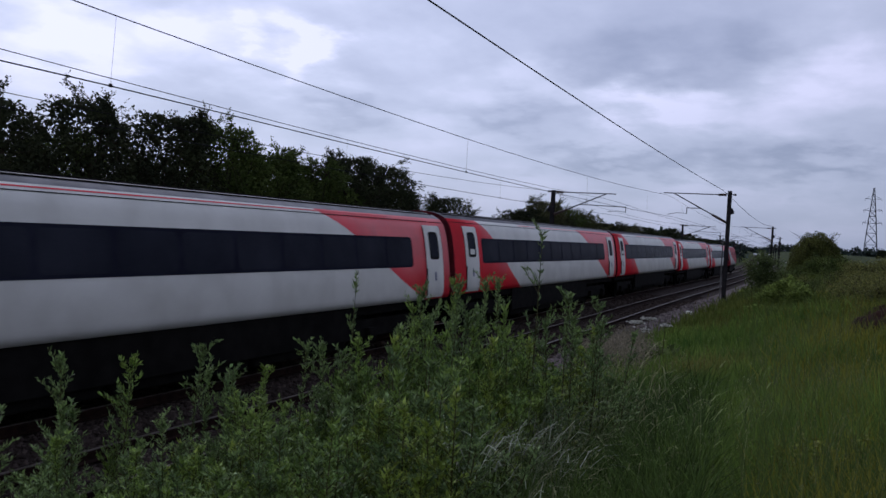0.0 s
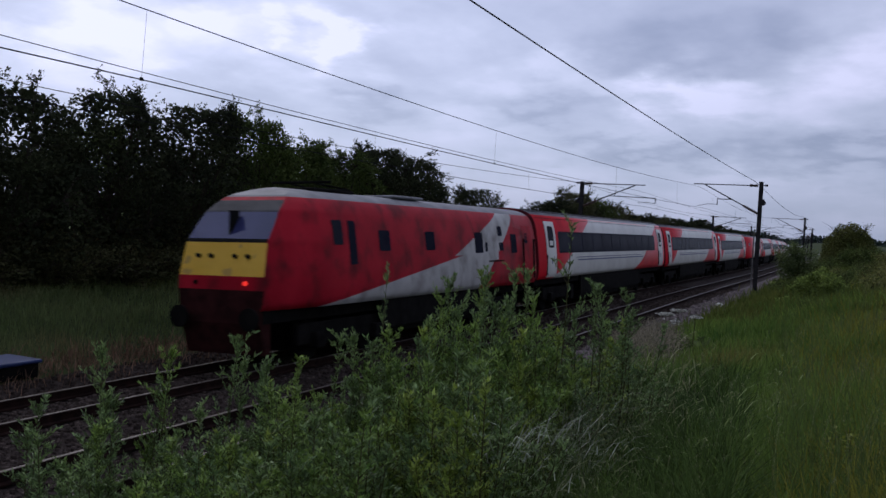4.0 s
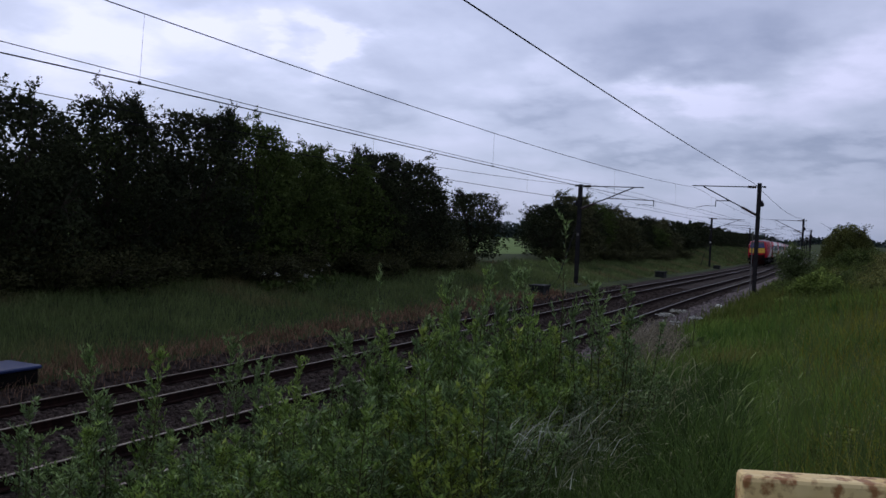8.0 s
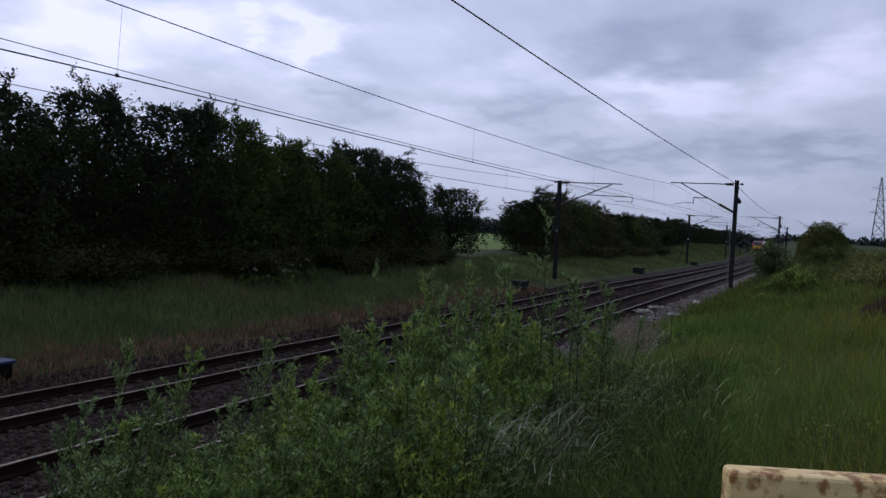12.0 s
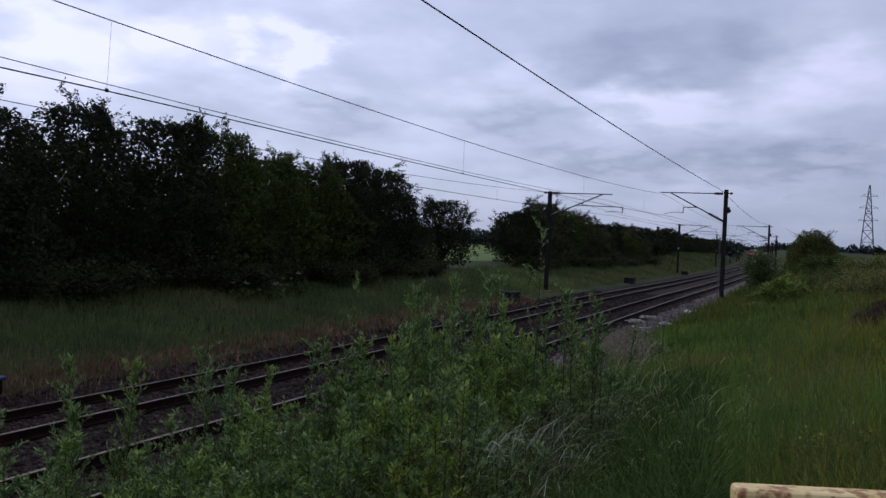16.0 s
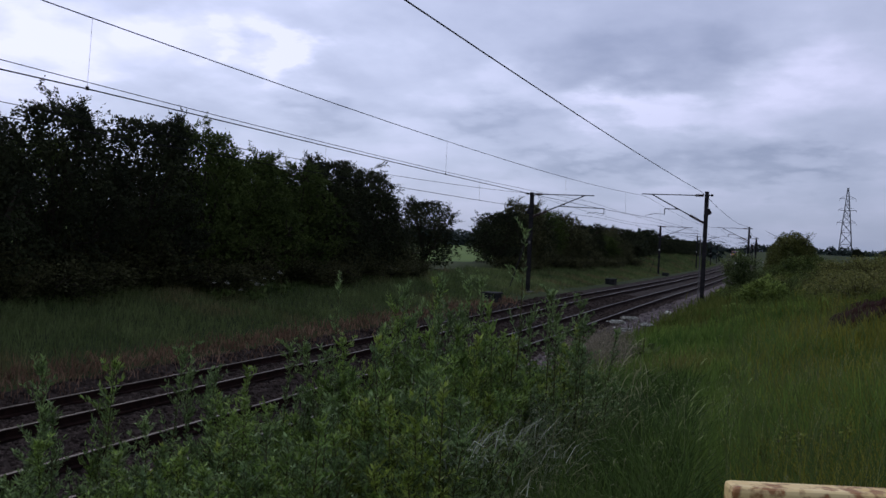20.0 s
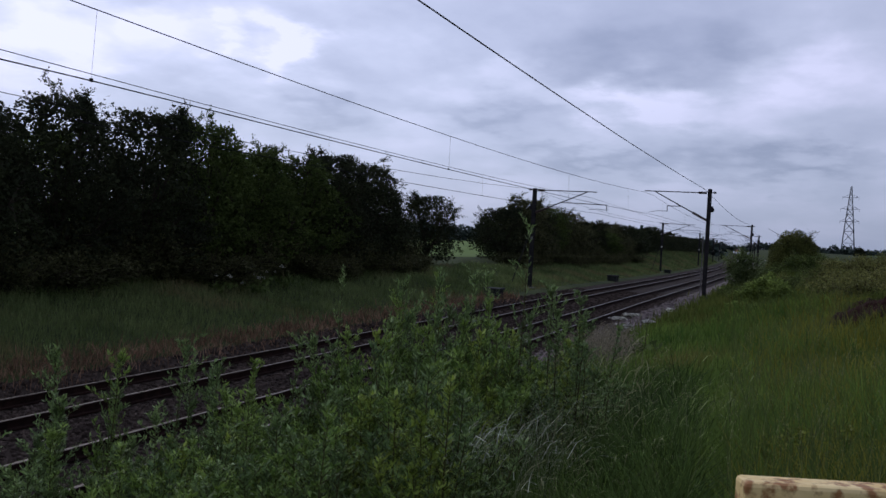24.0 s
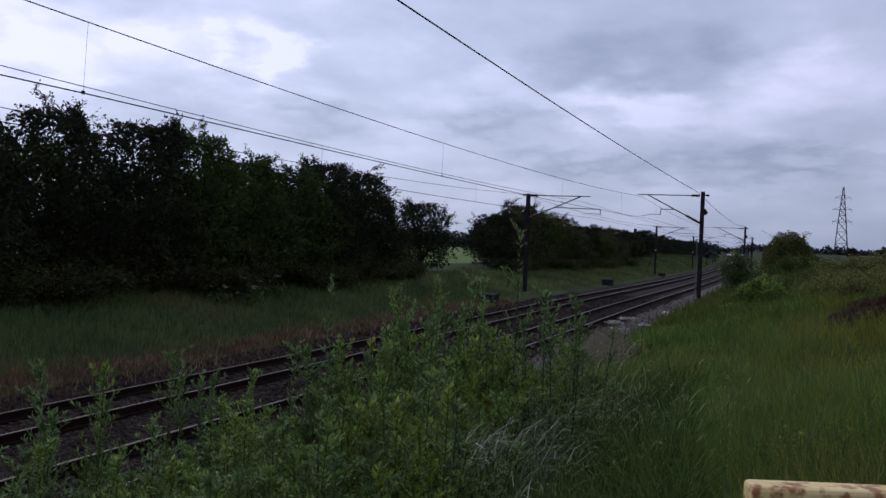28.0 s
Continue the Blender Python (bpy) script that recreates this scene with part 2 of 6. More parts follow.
M_RED = mat("red_paint", (0.64, 0.010, 0.024), (0.76, 0.017, 0.035), 0.8, 0.34, bump=0.02, spec=0.5, ior=1.36, stain=((0.47, 0.013, 0.026), 1.1, 0.5, 0.35))
M_LOCORED = mat("grimy_red_paint", (0.34, 0.010, 0.022), (0.46, 0.016, 0.032), 0.9, 0.5, bump=0.04, spec=0.3, ior=1.2, stain=((0.14, 0.014, 0.018), 1.6, 0.47, 0.25))
M_LOCOPALE = mat("grimy_pale_paint", (0.42, 0.41, 0.39), (0.56, 0.55, 0.52), 0.9, 0.5, bump=0.04, spec=0.3, ior=1.2, stain=((0.26, 0.24, 0.22), 1.6, 0.47, 0.25))
M_BROW = mat("dark_grey_cab_brow", (0.035, 0.034, 0.038), (0.07, 0.068, 0.072), 2, 0.7, bump=0.05, spec=0.2)
M_ROOF = mat("grey_roof_paint", (0.14, 0.14, 0.15), (0.23, 0.23, 0.24), 2, 0.6, bump=0.1)
M_GLASS = mat("tinted_glass", (0.018, 0.020, 0.029), (0.032, 0.035, 0.048), 0.7, 0.22, bump=0.0, spec=0.5, ior=1.035)
# Blue base colour stands in for sky mirrored in the raked screen.
M_SCREEN = mat("sky_tinted_windscreen", (0.03, 0.034, 0.09), (0.045, 0.05, 0.13), 0.7, 0.05, bump=0.0, spec=0.5)
M_BAND = mat("black_window_band", (0.015, 0.016, 0.027), (0.024, 0.026, 0.04), 2, 0.35, bump=0.0, spec=0.4, ior=1.02)
M_UNDER = mat("grimy_underframe", (0.004, 0.0037, 0.0035), (0.011, 0.010, 0.009), 3, 0.95, spec=0.08)
M_BELLOWS = mat("grimy_gangway", (0.022, 0.014, 0.012), (0.06, 0.04, 0.034), 5, 0.9, spec=0.1)
M_BUFFERBEAM = mat("grimy_red_buffer_beam", (0.02, 0.006, 0.0055), (0.045, 0.012, 0.011), 4, 0.9, spec=0.08)
M_ENDWALL = mat("grimy_red_end_wall", (0.06, 0.010, 0.014), (0.16, 0.02, 0.028), 3, 0.7, spec=0.1)
M_RUBBER = mat("black_rubber", (0.005, 0.005, 0.005), (0.012, 0.012, 0.012), 9, 0.9, spec=0.1)
M_BLUE = mat("dark_blue_paint", (0.02, 0.03, 0.12), (0.03, 0.042, 0.16), 2, 0.4, bump=0)
M_YELLOW = mat("warning_yellow_paint", (0.72, 0.42, 0.03), (0.8, 0.48, 0.05), 2, 0.45, bump=0.03, stain=((0.5, 0.3, 0.06), 3, 0.63))
M_BARK = mat("dark_bark", (0.02, 0.016, 0.012), (0.05, 0.04, 0.03), 6, 0.95, bump=0.8)
M_LEAF = mat("hawthorn_leaves", (0.018, 0.023, 0.014), (0.044, 0.053, 0.023), 0.8, 0.85, bump=0, random_by="island", spec=0.05, sheer=0.15, spread=(0.65, 1.35))
M_LEAFG = mat("fresh_hedge_leaves", (0.032, 0.05, 0.014), (0.088, 0.122, 0.03), 0.8, 0.85, bump=0, random_by="island", spec=0.08, sheer=0.2, spread=(0.65, 1.35))
M_WILLOW2 = mat("grey_willow_leaves", (0.078, 0.13, 0.043), (0.2, 0.28, 0.094), 1.2, 0.55, bump=0, random_by="island", spec=0.4, sheer=0.2, spread=(0.45, 1.95))
M_WILLOW = mat("willow_leaves", (0.087, 0.15, 0.031), (0.225, 0.318, 0.066), 1.2, 0.55, bump=0, random_by="island", spec=0.4, sheer=0.2, spread=(0.45, 1.95))
M_WILLOW3 = mat("young_willow_leaves", (0.125, 0.18, 0.029), (0.29, 0.36, 0.066), 1.2, 0.55, bump=0, random_by="island", spec=0.4, sheer=0.25, spread=(0.45, 1.95))
M_STEM = mat("green_brown_stem", (0.05, 0.055, 0.02), (0.09, 0.08, 0.035), 9, 0.8)
M_GRASS = mat("grass_blades", (0.06, 0.122, 0.024), (0.205, 0.288, 0.06), 0.5, 0.8, bump=0, fine=3.0, stain=((0.19, 0.165, 0.05), 0.33, 0.565, 0.14), random_by="island", spec=0.08, sheer=0.3, spread=(0.75, 1.3))
M_ROUGH = mat("rough_bank_grass", (0.06, 0.092, 0.018), (0.172, 0.188, 0.045), 0.3, 0.85, bump=0, fine=2.0, stain=((0.11, 0.078, 0.03), 0.3, 0.55, 0.1), random_by="island", spec=0.08, sheer=0.3, spread=(0.75, 1.3))
M_VERGE = mat("far_verge_grass", (0.075, 0.11, 0.038), (0.17, 0.212, 0.08), 0.3, 0.85, bump=0, fine=2.0, stain=((0.19, 0.15, 0.075), 0.25, 0.54, 0.12), random_by="island", spec=0.08, sheer=0.3, spread=(0.75, 1.3))
M_GRASSD = mat("verge_grass", (0.058, 0.094, 0.026), (0.142, 0.182, 0.056), 0.3, 0.85, bump=0, fine=2.0, stain=((0.11, 0.12, 0.065), 0.25, 0.57, 0.1), random_by="island", spec=0.12, sheer=0.3, spread=(0.75, 1.3))
M_STRAW = mat("seeding_grass", (0.34, 0.38, 0.28), (0.58, 0.61, 0.48), 2, 0.8, bump=0, random_by="island", sheer=0.3)
M_DOCK = mat("reddish_dead_weeds", (0.12, 0.07, 0.045), (0.24, 0.15, 0.1), 0.7, 0.9, bump=0, random_by="island", sheer=0.2)
M_FIELD = mat("pale_crop_field", (0.095, 0.15, 0.04), (0.135, 0.195, 0.055), 0.05, 0.9, bump=0, fine=1.2)
M_FLOWER = mat("white_flower_heads", (0.34, 0.34, 0.3), (0.5, 0.5, 0.45), 4, 0.8, bump=0, random_by="island", sheer=0.2)
M_EARTH = mat("bare_brown_earth", (0.017, 0.0075, 0.006), (0.045, 0.022, 0.017), 2, 0.95, bump=1)
M_POST = mat("rusty_ochre_paint", (0.76, 0.54, 0.2), (0.9, 0.7, 0.33), 16, 0.6, bump=0.15, fine=60, stain=((0.36, 0.165, 0.055), 110, 0.49, 0.14))
M_CONC = mat("grey_concrete", (0.1, 0.1, 0.095), (0.18, 0.17, 0.16), 4, 0.9)
M_DARKBOX = mat("dark_cable_box", (0.018, 0.02, 0.02), (0.04, 0.042, 0.04), 4, 0.85)
M_BROWNLEAF = mat("brownish_hedge_leaves", (0.042, 0.046, 0.02), (0.09, 0.092, 0.04), 0.7, 0.8, bump=0, random_by="island", sheer=0.2)
M_LID = mat("blue_plastic_lid", (0.009, 0.022, 0.09), (0.015, 0.034, 0.12), 2, 0.5, bump=0.05)
M_PYLON = mat("galvanised_lattice", (0.04, 0.045, 0.058), (0.065, 0.073, 0.09), 0.1, 0.7, 0.3, bump=0)
# Distance haze is put into the leaf colour as a blue tint.
M_FAR = mat("haze_tinted_growth", (0.035, 0.05, 0.045), (0.06, 0.08, 0.07), 0.05, 1.0, bump=0, random_by="island")
M_LAMP = mat("red_tail_lamp", (0.5, 0.01, 0.01), (0.6, 0.02, 0.02), 3, 0.3, bump=0)
_b = M_LAMP.node_tree.nodes["Principled BSDF"]
_b.inputs["Emission Color"].default_value, _b.inputs["Emission Strength"].default_value = (1, 0.04, 0.03, 1), 0.8


# ---------------------------------------------------------------- mesh tools
def part(name, bm, material, parent=None, label=""):
    me = bpy.data.meshes.new(name)
    bm.to_mesh(me)
    bm.free()
    for m in material if isinstance(material, (list, tuple)) else (material,):
        me.materials.append(m)
    ob = new(name, me)
    if parent:
        ob.parent = parent
    if label:
        ob["label"] = label
    return ob


def array_mesh(name, verts, faces, material, parent=None):
    """A mesh from computed arrays of corners and of equal-sided faces."""
    me = bpy.data.meshes.new(name)
    verts, faces = np.asarray(verts, np.float32), np.asarray(faces, np.int32)
    k = faces.shape[1]
    me.vertices.add(len(verts))
    me.vertices.foreach_set("co", verts.ravel())
    me.loops.add(faces.size)
    me.loops.foreach_set("vertex_index", faces.ravel())
    me.polygons.add(len(faces))
    me.polygons.foreach_set("loop_start", np.arange(0, faces.size, k, dtype=np.int32))
    me.update(calc_edges=True)
    me.materials.append(material)
    ob = new(name, me)
    if parent:
        ob.parent = parent
    return ob


def thing(name, label, category, group="", m=None, kind=""):
    ob = new(name)
    if m is not None:
        ob.matrix_basis = m
    return tagged(ob, label, category, group, kind)


def box(bm, x0, x1, y0, y1, z0, z1, bevel=0.0):
    r = bmesh.ops.create_cube(bm, size=1.0)
    vs = r["verts"]
    for v in vs:
        v.co = Vector(((x0 + x1) / 2 + v.co.x * (x1 - x0), (y0 + y1) / 2 + v.co.y * (y1 - y0), (z0 + z1) / 2 + v.co.z * (z1 - z0)))
    if bevel:
        es = list({e for v in vs for e in v.link_edges})
        bmesh.ops.bevel(bm, geom=es, offset=bevel, segments=2, affect="EDGES", profile=0.5)
    return bm


def tube(bm, pts, radii, n=6, cap=True):
    """A round bar through the points."""
    pts = [Vector(p) for p in pts]
    if isinstance(radii, (int, float)):
        radii = [radii] * len(pts)
    rings = []
    for i, p in enumerate(pts):
        d = (pts[min(i + 1, len(pts) - 1)] - pts[max(i - 1, 0)]).normalized()
        u = d.cross(Vector((0, 0, 1)) if abs(d.z) < 0.9 else Vector((1, 0, 0))).normalized()
        v = d.cross(u)
        rings.append([bm.verts.new(p + (u * math.cos(a) + v * math.sin(a)) * radii[i]) for a in [2 * math.pi * k / n for k in range(n)]])
    for a, b in zip(rings, rings[1:]):
        for k in range(n):
            bm.faces.new((a[k], a[(k + 1) % n], b[(k + 1) % n], b[k]))
    if cap:
        bm.faces.new(rings[0][::-1])
        bm.faces.new(rings[-1])
    return bm


def disc(bm, centre, axis, r, depth, n=20):
    a = Vector(axis).normalized()
    c = Vector(centre)
    return tube(bm, [c - a * depth / 2, c + a * depth / 2], r, n)


def prism(bm, outline, x0, x1, axis="x"):
    """The outline, in two of the axes, drawn out along the third."""
    def at(s, p):
        return (s, p[0], p[1]) if axis == "x" else (p[0], s, p[1]) if axis == "y" else (p[0], p[1], s)
    a = [bm.verts.new(at(x0, p)) for p in outline]
    b = [bm.verts.new(at(x1, p)) for p in outline]
    bm.faces.new(a[::-1])
    bm.faces.new(b)
    for i in range(len(a)):
        j = (i + 1) % len(a)
        bm.faces.new((a[i], a[j], b[j], b[i]))
    bmesh.ops.recalc_face_normals(bm, faces=bm.faces[:])
    return bm


def leaf_arrays(pos, aim, length, width, droop=0.25):
    """Four-cornered leaves: pos and aim are N x 3, length and width N."""
    n = len(pos)
    aim = aim / np.linalg.norm(aim, axis=1, keepdims=True)
    side = np.cross(aim, rng.normal(size=(n, 3)))
    side /= np.linalg.norm(side, axis=1, keepdims=True) + 1e-9
    up = np.cross(side, aim)
    L, Wd = length[:, None], width[:, None]
    mid = pos + aim * L * 0.45 + up * L * droop * 0.3
    v = np.stack([pos, mid + side * Wd, pos + aim * L - up * L * droop * 0.1, mid - side * Wd], 1).reshape(-1, 3)
    return v, np.arange(4 * n).reshape(n, 4)


def blade_arrays(pos, height, width, lean):
    """Grass blades of two faces each: a quad and a folded tip quad."""
    n = len(pos)
    a = rng.uniform(0, 2 * np.pi, n)
    side = np.stack([np.cos(a), np.sin(a), 0 * a], 1) * width[:, None]
    b = a + rng.normal(1.57, 0.6, n)
    out = np.stack([np.cos(b), np.sin(b), 0 * b], 1) * (lean * height)[:, None]
    h = height[:, None] * np.array([[0, 0, 1.0]])
    p1 = pos + h * 0.6 + out * 0.35
    p2 = pos + h * np.sqrt(np.maximum(1 - (lean * 0.6)[:, None] ** 2, 0.2)) + out
    v = np.stack([pos - side, pos + side, p1 + side * 0.8, p1 - side * 0.8, p2 + side * 0.15, p2 - side * 0.15], 1).reshape(-1, 3)
    i = np.arange(n)[:, None] * 6
    f = np.concatenate([i + np.array([[0, 1, 2, 3]]), i + np.array([[3, 2, 4, 5]])])
    return v, f


# ---------------------------------------------------------------- ground
def build_ground():
    xs = np.unique(np.concatenate([PROFILE_X, np.arange(-20, 20.1, 0.5), -np.geomspace(20, 2500, 26), np.geomspace(20, 2500, 26)]))
    ys = np.concatenate([-np.geomspace(40, 2500, 16)[::-1], np.arange(-38, 130, 1.0), np.geomspace(130, 3500, 60)])
    X, Y = np.meshgrid(xs, ys)
    wx = X + bend(Y)
    wz = ground_z(wx, Y)
    v = np.stack([wx, Y, wz], -1).reshape(-1, 3)
    nx = len(xs)
    i = (np.arange(len(ys) - 1)[:, None] * nx + np.arange(nx - 1)[None, :]).ravel()
    f = np.stack([i, i + 1, i + nx + 1, i + nx], 1)
    ob = array_mesh("ground", v, f, M_GROUND)
    ob.data.materials.append(M_BALLAST)
    ob.data.materials.append(M_FIELD)
    ob.data.materials.append(M_SHOULDER)
    cx = np.tile((xs[:-1] + xs[1:]) / 2, len(ys) - 1)
    idx = np.where((cx > 1.35) & (cx < 3.2), 3, np.where((cx > -5.3) & (cx < 2.75), 1, np.where((cx < -24) | (cx > 60), 2, 0))).astype(np.int32)
    ob.data.polygons.foreach_set("material_index", idx)
    ob.data.polygons.foreach_set("use_smooth", np.ones(len(f), bool))
    tagged(ob, "rough meadow ground with a grey ballast bed and fields", "ground", kind="structure")


build_ground()


def build_tracks():
    ys = np.concatenate([np.arange(-30, 34, 4.0), np.arange(34, 340, 6.0), np.arange(340, 1000, 20.0)])
    web = [(-0.07, -0.17), (0.07, -0.17), (0.07, -0.15), (0.012, -0.13), (0.012, -0.045), (0.035, -0.035), (0.035, -0.012), (-0.035, -0.012), (-0.035, -0.035), (-0.012, -0.045), (-0.012, -0.13), (-0.07, -0.15)]
    head = [(-0.035, -0.012), (0.035, -0.012), (0.034, -0.002), (0.024, 0.0), (-0.024, 0.0), (-0.034, -0.002)]
    for tx, nm in ((0.0, "near"), (FAR_X, "far")):
        tr = thing("railway_track", "steel rails on concrete sleepers, rusty sides and worn tops", "railway track", "railway tracks", kind="structure")
        for side in (-0.7525, 0.7525):
            for name, sec, m in (("rail", web, M_RAIL), ("rail_head", head, M_RAILTOP)):
                bm = bmesh.new()
                rings = [[bm.verts.new(track_point(tx, side + a, b, y)) for a, b in sec] for y in ys]
                for r0, r1 in zip(rings, rings[1:]):
                    for k in range(len(sec)):
                        bm.faces.new((r0[k], r0[(k + 1) % len(sec)], r1[(k + 1) % len(sec)], r1[k]))
                part(name, bm, m, tr, "shiny worn running surface" if name == "rail_head" else "rust-brown rail web and foot")
        bm = bmesh.new()
        prism(bm, [(-1.25, -0.36), (1.25, -0.36), (1.25, -0.215), (0.5, -0.19), (0.4, -0.235), (-0.4, -0.235), (-0.5, -0.19), (-1.25, -0.215)], -0.13, 0.13, "y")
        me = None
        clip_me = None
        y = 1.5
        far_v, far_f = [], []
        while y < 260:
            m = track_pose(tx, y)
            if y < 95:
                if me is None:
                    first = part("sleeper", bm, M_SLEEPER, tr)
                    me = first.data
                    ob = first
                else:
                    ob = new("sleeper", me)
                    ob.parent = tr
                ob.matrix_basis = m
            else:
                b0 = len(far_v)
                for dx, dy, dz in ((-1.25, -0.13, -0.2), (1.25, -0.13, -0.2), (1.25, 0.13, -0.2), (-1.25, 0.13, -0.2), (-1.25, -0.13, -0.3), (1.25, -0.13, -0.3), (1.25, 0.13, -0.3), (-1.25, 0.13, -0.3)):
                    far_v.append(m @ Vector((dx, dy, dz)))
                far_f += [(b0, b0 + 1, b0 + 2, b0 + 3), (b0, b0 + 4, b0 + 5, b0 + 1), (b0 + 2, b0 + 6, b0 + 7, b0 + 3)]
            y += 0.65
        ob = array_mesh("far_sleepers", [tuple(v) for v in far_v], far_f, M_SLEEPER, tr)
        ob["kind"] = "stuff"


build_tracks()


# ---------------------------------------------------------------- overhead line
MASTS = [(-6.0, 3.3, 6.35, -6.75, 5.98), (52.2, 3.2, 6.28, -6.75, 5.98), (110.0, 3.2, 6.15, -6.75, 5.9), (168.0, 3.2, 6.1, -6.75, 5.9), (226.0, 3.2, 6.1, -6.75, 5.9), (284.0, 3.2, 6.1, -6.75, 5.9), (342.0, 3.2, 6.1, -6.75, 5.9)]


def insulator(bm, a, b, r):
    a, b = Vector(a), Vector(b)
    n = 9
    pts, rad = [], []
    for i in range(n * 2 + 1):
        pts.append(a.lerp(b, i / (n * 2)))
        rad.append(r * (1.0 if i % 2 else 0.6))
    tube(bm, pts, rad, 8)


def mast(y, X, top, side, group):
    """side: +1 stands beside the near track and reaches over it to the left, -1 the other way."""
    tx = 0.0 if side > 0 else FAR_X
    z0 = line_drop(y)
    base = Vector((X + float(bend(y)), y, z0))
    th = thing("catenary_mast", "dark steel column carrying the overhead wires beside the track", "mast", group, Matrix.Translation(base))
    reach = tx - X
    gz = float(ground_z(base.x, y)) - z0 - 0.35
    bm = bmesh.new()
    w = 0.105
    prism(bm, [(-w, -w), (w, -w), (w, -w + 0.02), (0.012, -w + 0.02), (0.012, w - 0.02), (w, w - 0.02), (w, w), (-w, w), (-w, w - 0.02), (-0.012, w - 0.02), (-0.012, -w + 0.02), (-w, -w + 0.02)], gz, top, "z")
    part("column", bm, M_STEEL, th)
    bm = bmesh.new()
    box(bm, -0.3, 0.3, -0.3, 0.3, gz - 0.2, gz + 0.42, 0.03)
    part("foundation", bm, M_CONC, th, "grey concrete footing")
    zt = top - (0.22 if side > 0 else 0.1)
    s = -side
    far_end = reach - side * 0.35
    bm = bmesh.new()
    tube(bm, [(s * 0.5, 0, zt), (far_end, 0, zt)], 0.03, 6)
    part("top_tube", bm, M_STEEL, th)
    bm = bmesh.new()
    insulator(bm, (s * 0.16, 0, zt), (s * 0.6, 0, zt), 0.085)
    part("insulator", bm, M_INSUL, th, "ribbed brown insulator")
    zb = 4.55
    cat = reach - side * 0.02
    bm = bmesh.new()
    a, b = Vector((s * 0.1, 0, zb)), Vector((cat + side * 0.25, 0, zt - 0.02))
    tube(bm, [a.lerp(b, 0.2), b], 0.034, 6)
    part("strut", bm, M_STEEL, th)
    bm = bmesh.new()
    insulator(bm, a, a.lerp(b, 0.27), 0.085)
    part("insulator", bm, M_INSUL, th, "ribbed brown insulator")
    # registration tube with its drop and steady arm
    r0 = a.lerp(b, 0.48)
    zr = r0.z
    if side > 0:
        end = Vector((reach + 0.95, 0, zr))
        arm = Vector((reach - 0.1, 0, 4.86))
    else:
        end = Vector((reach + 0.95, 0, zr - 0.02))
        arm = Vector((reach - 0.05, 0, 4.86))
        r0 = a.lerp(b, 0.5)
    bm = bmesh.new()
    tube(bm, [r0, end], 0.026, 6)
    tube(bm, [end, end - Vector((0, 0, 0.33))], 0.022, 6)
    tube(bm, [a.lerp(b, 0.62), r0 + (end - r0) * 0.12], 0.018, 5)
    part("registration_tube", bm, M_STEEL, th)
    bm = bmesh.new()
    e = end - Vector((0, 0, 0.3))
    tube(bm, [e, e.lerp(arm, 0.5) + Vector((0, 0, 0.06)), arm], 0.014, 5)
    part("steady_arm", bm, M_STEEL, th)
    bm = bmesh.new()
    tube(bm, [(-s * 0.1, 0, zt + 0.02), (-s * 0.34, 0, zt + 0.02)], 0.03, 6)
    insulator(bm, (-s * 0.2, 0, zt + 0.02), (-s * 0.34, 0, zt + 0.02), 0.07)
    part("wire_bracket", bm, M_STEEL, th)
    bm = bmesh.new()
    disc(bm, (-s * 0.16, -0.02, top - 1.15), (0, 1, 0), 0.13, 0.12, 14)
    box(bm, -s * 0.16 - 0.05, -s * 0.16 + 0.05, -0.09, 0.09, top - 1.1, top - 0.95)
    part("wire_drum", bm, M_STEEL, th)
    if side < 0:
        bm = bmesh.new()
        tube(bm, [(-0.1, -0.02, top - 2.4), (-1.0, -1.0, gz)], 0.03, 6)
        part("stay", bm, M_STEEL, th, "sloping back stay")
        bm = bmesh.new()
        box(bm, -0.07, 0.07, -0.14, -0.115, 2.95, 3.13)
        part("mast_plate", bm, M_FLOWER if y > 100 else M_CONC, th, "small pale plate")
    else:
        bm = bmesh.new()
        tube(bm, [(-0.2, -0.12, gz), (-0.2, -0.12, 3.6)], 0.035, 6)
        part("cable_guard", bm, M_CONC, th, "pale cable pipe fixed to the column")


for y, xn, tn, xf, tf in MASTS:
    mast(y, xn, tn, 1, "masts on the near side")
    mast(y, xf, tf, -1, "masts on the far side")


def wire(name, label, tx, dx, z_at, y0=-6.0, y1=342.0, step=3.0, r=0.009):
    ys = np.arange(y0, y1 + 0.1, step)
    bm = bmesh.new()
    pts = [(tx + dx(y) + float(bend(y)), y, z_at(y) + line_drop(y)) for y in ys]
    tube(bm, pts, [r + max(0, (p[1] - 60)) * 0.00006 for p in pts], 5)
    return tagged(part(name, bm, M_WIRE), label, "wire", "overhead wires")


def span(y, top, sag):
    k = ((y + 6.0) % 58.1) / 58.1
    return top - sag * 4 * k * (1 - k)


def stagger(y):
    k = (y + 6.0) / 58.1
    i = math.floor(k)
    a, b = (-0.02, -0.18) if i % 2 else (-0.18, -0.02)
    return a + (b - a) * (k - i)


def contact_z(tx, y):
    """The contact wire, which dips a little between the masts."""
    return (4.78 if tx == 0 else 4.72) - 0.12 * max(0.0, 1 - ((y - 32.0) / 22.0) ** 2)


def catenary_z(tx, y):
    if tx == 0:
        return span(y, 6.06, 0.52) - 0.0025 * min(max(y - 8.0, 0), 44)
    return span(y, 5.88, 0.34) - 0.0068 * max(y - 7.0, 0) if y < 52.0 else span(y, 5.58, 0.2)


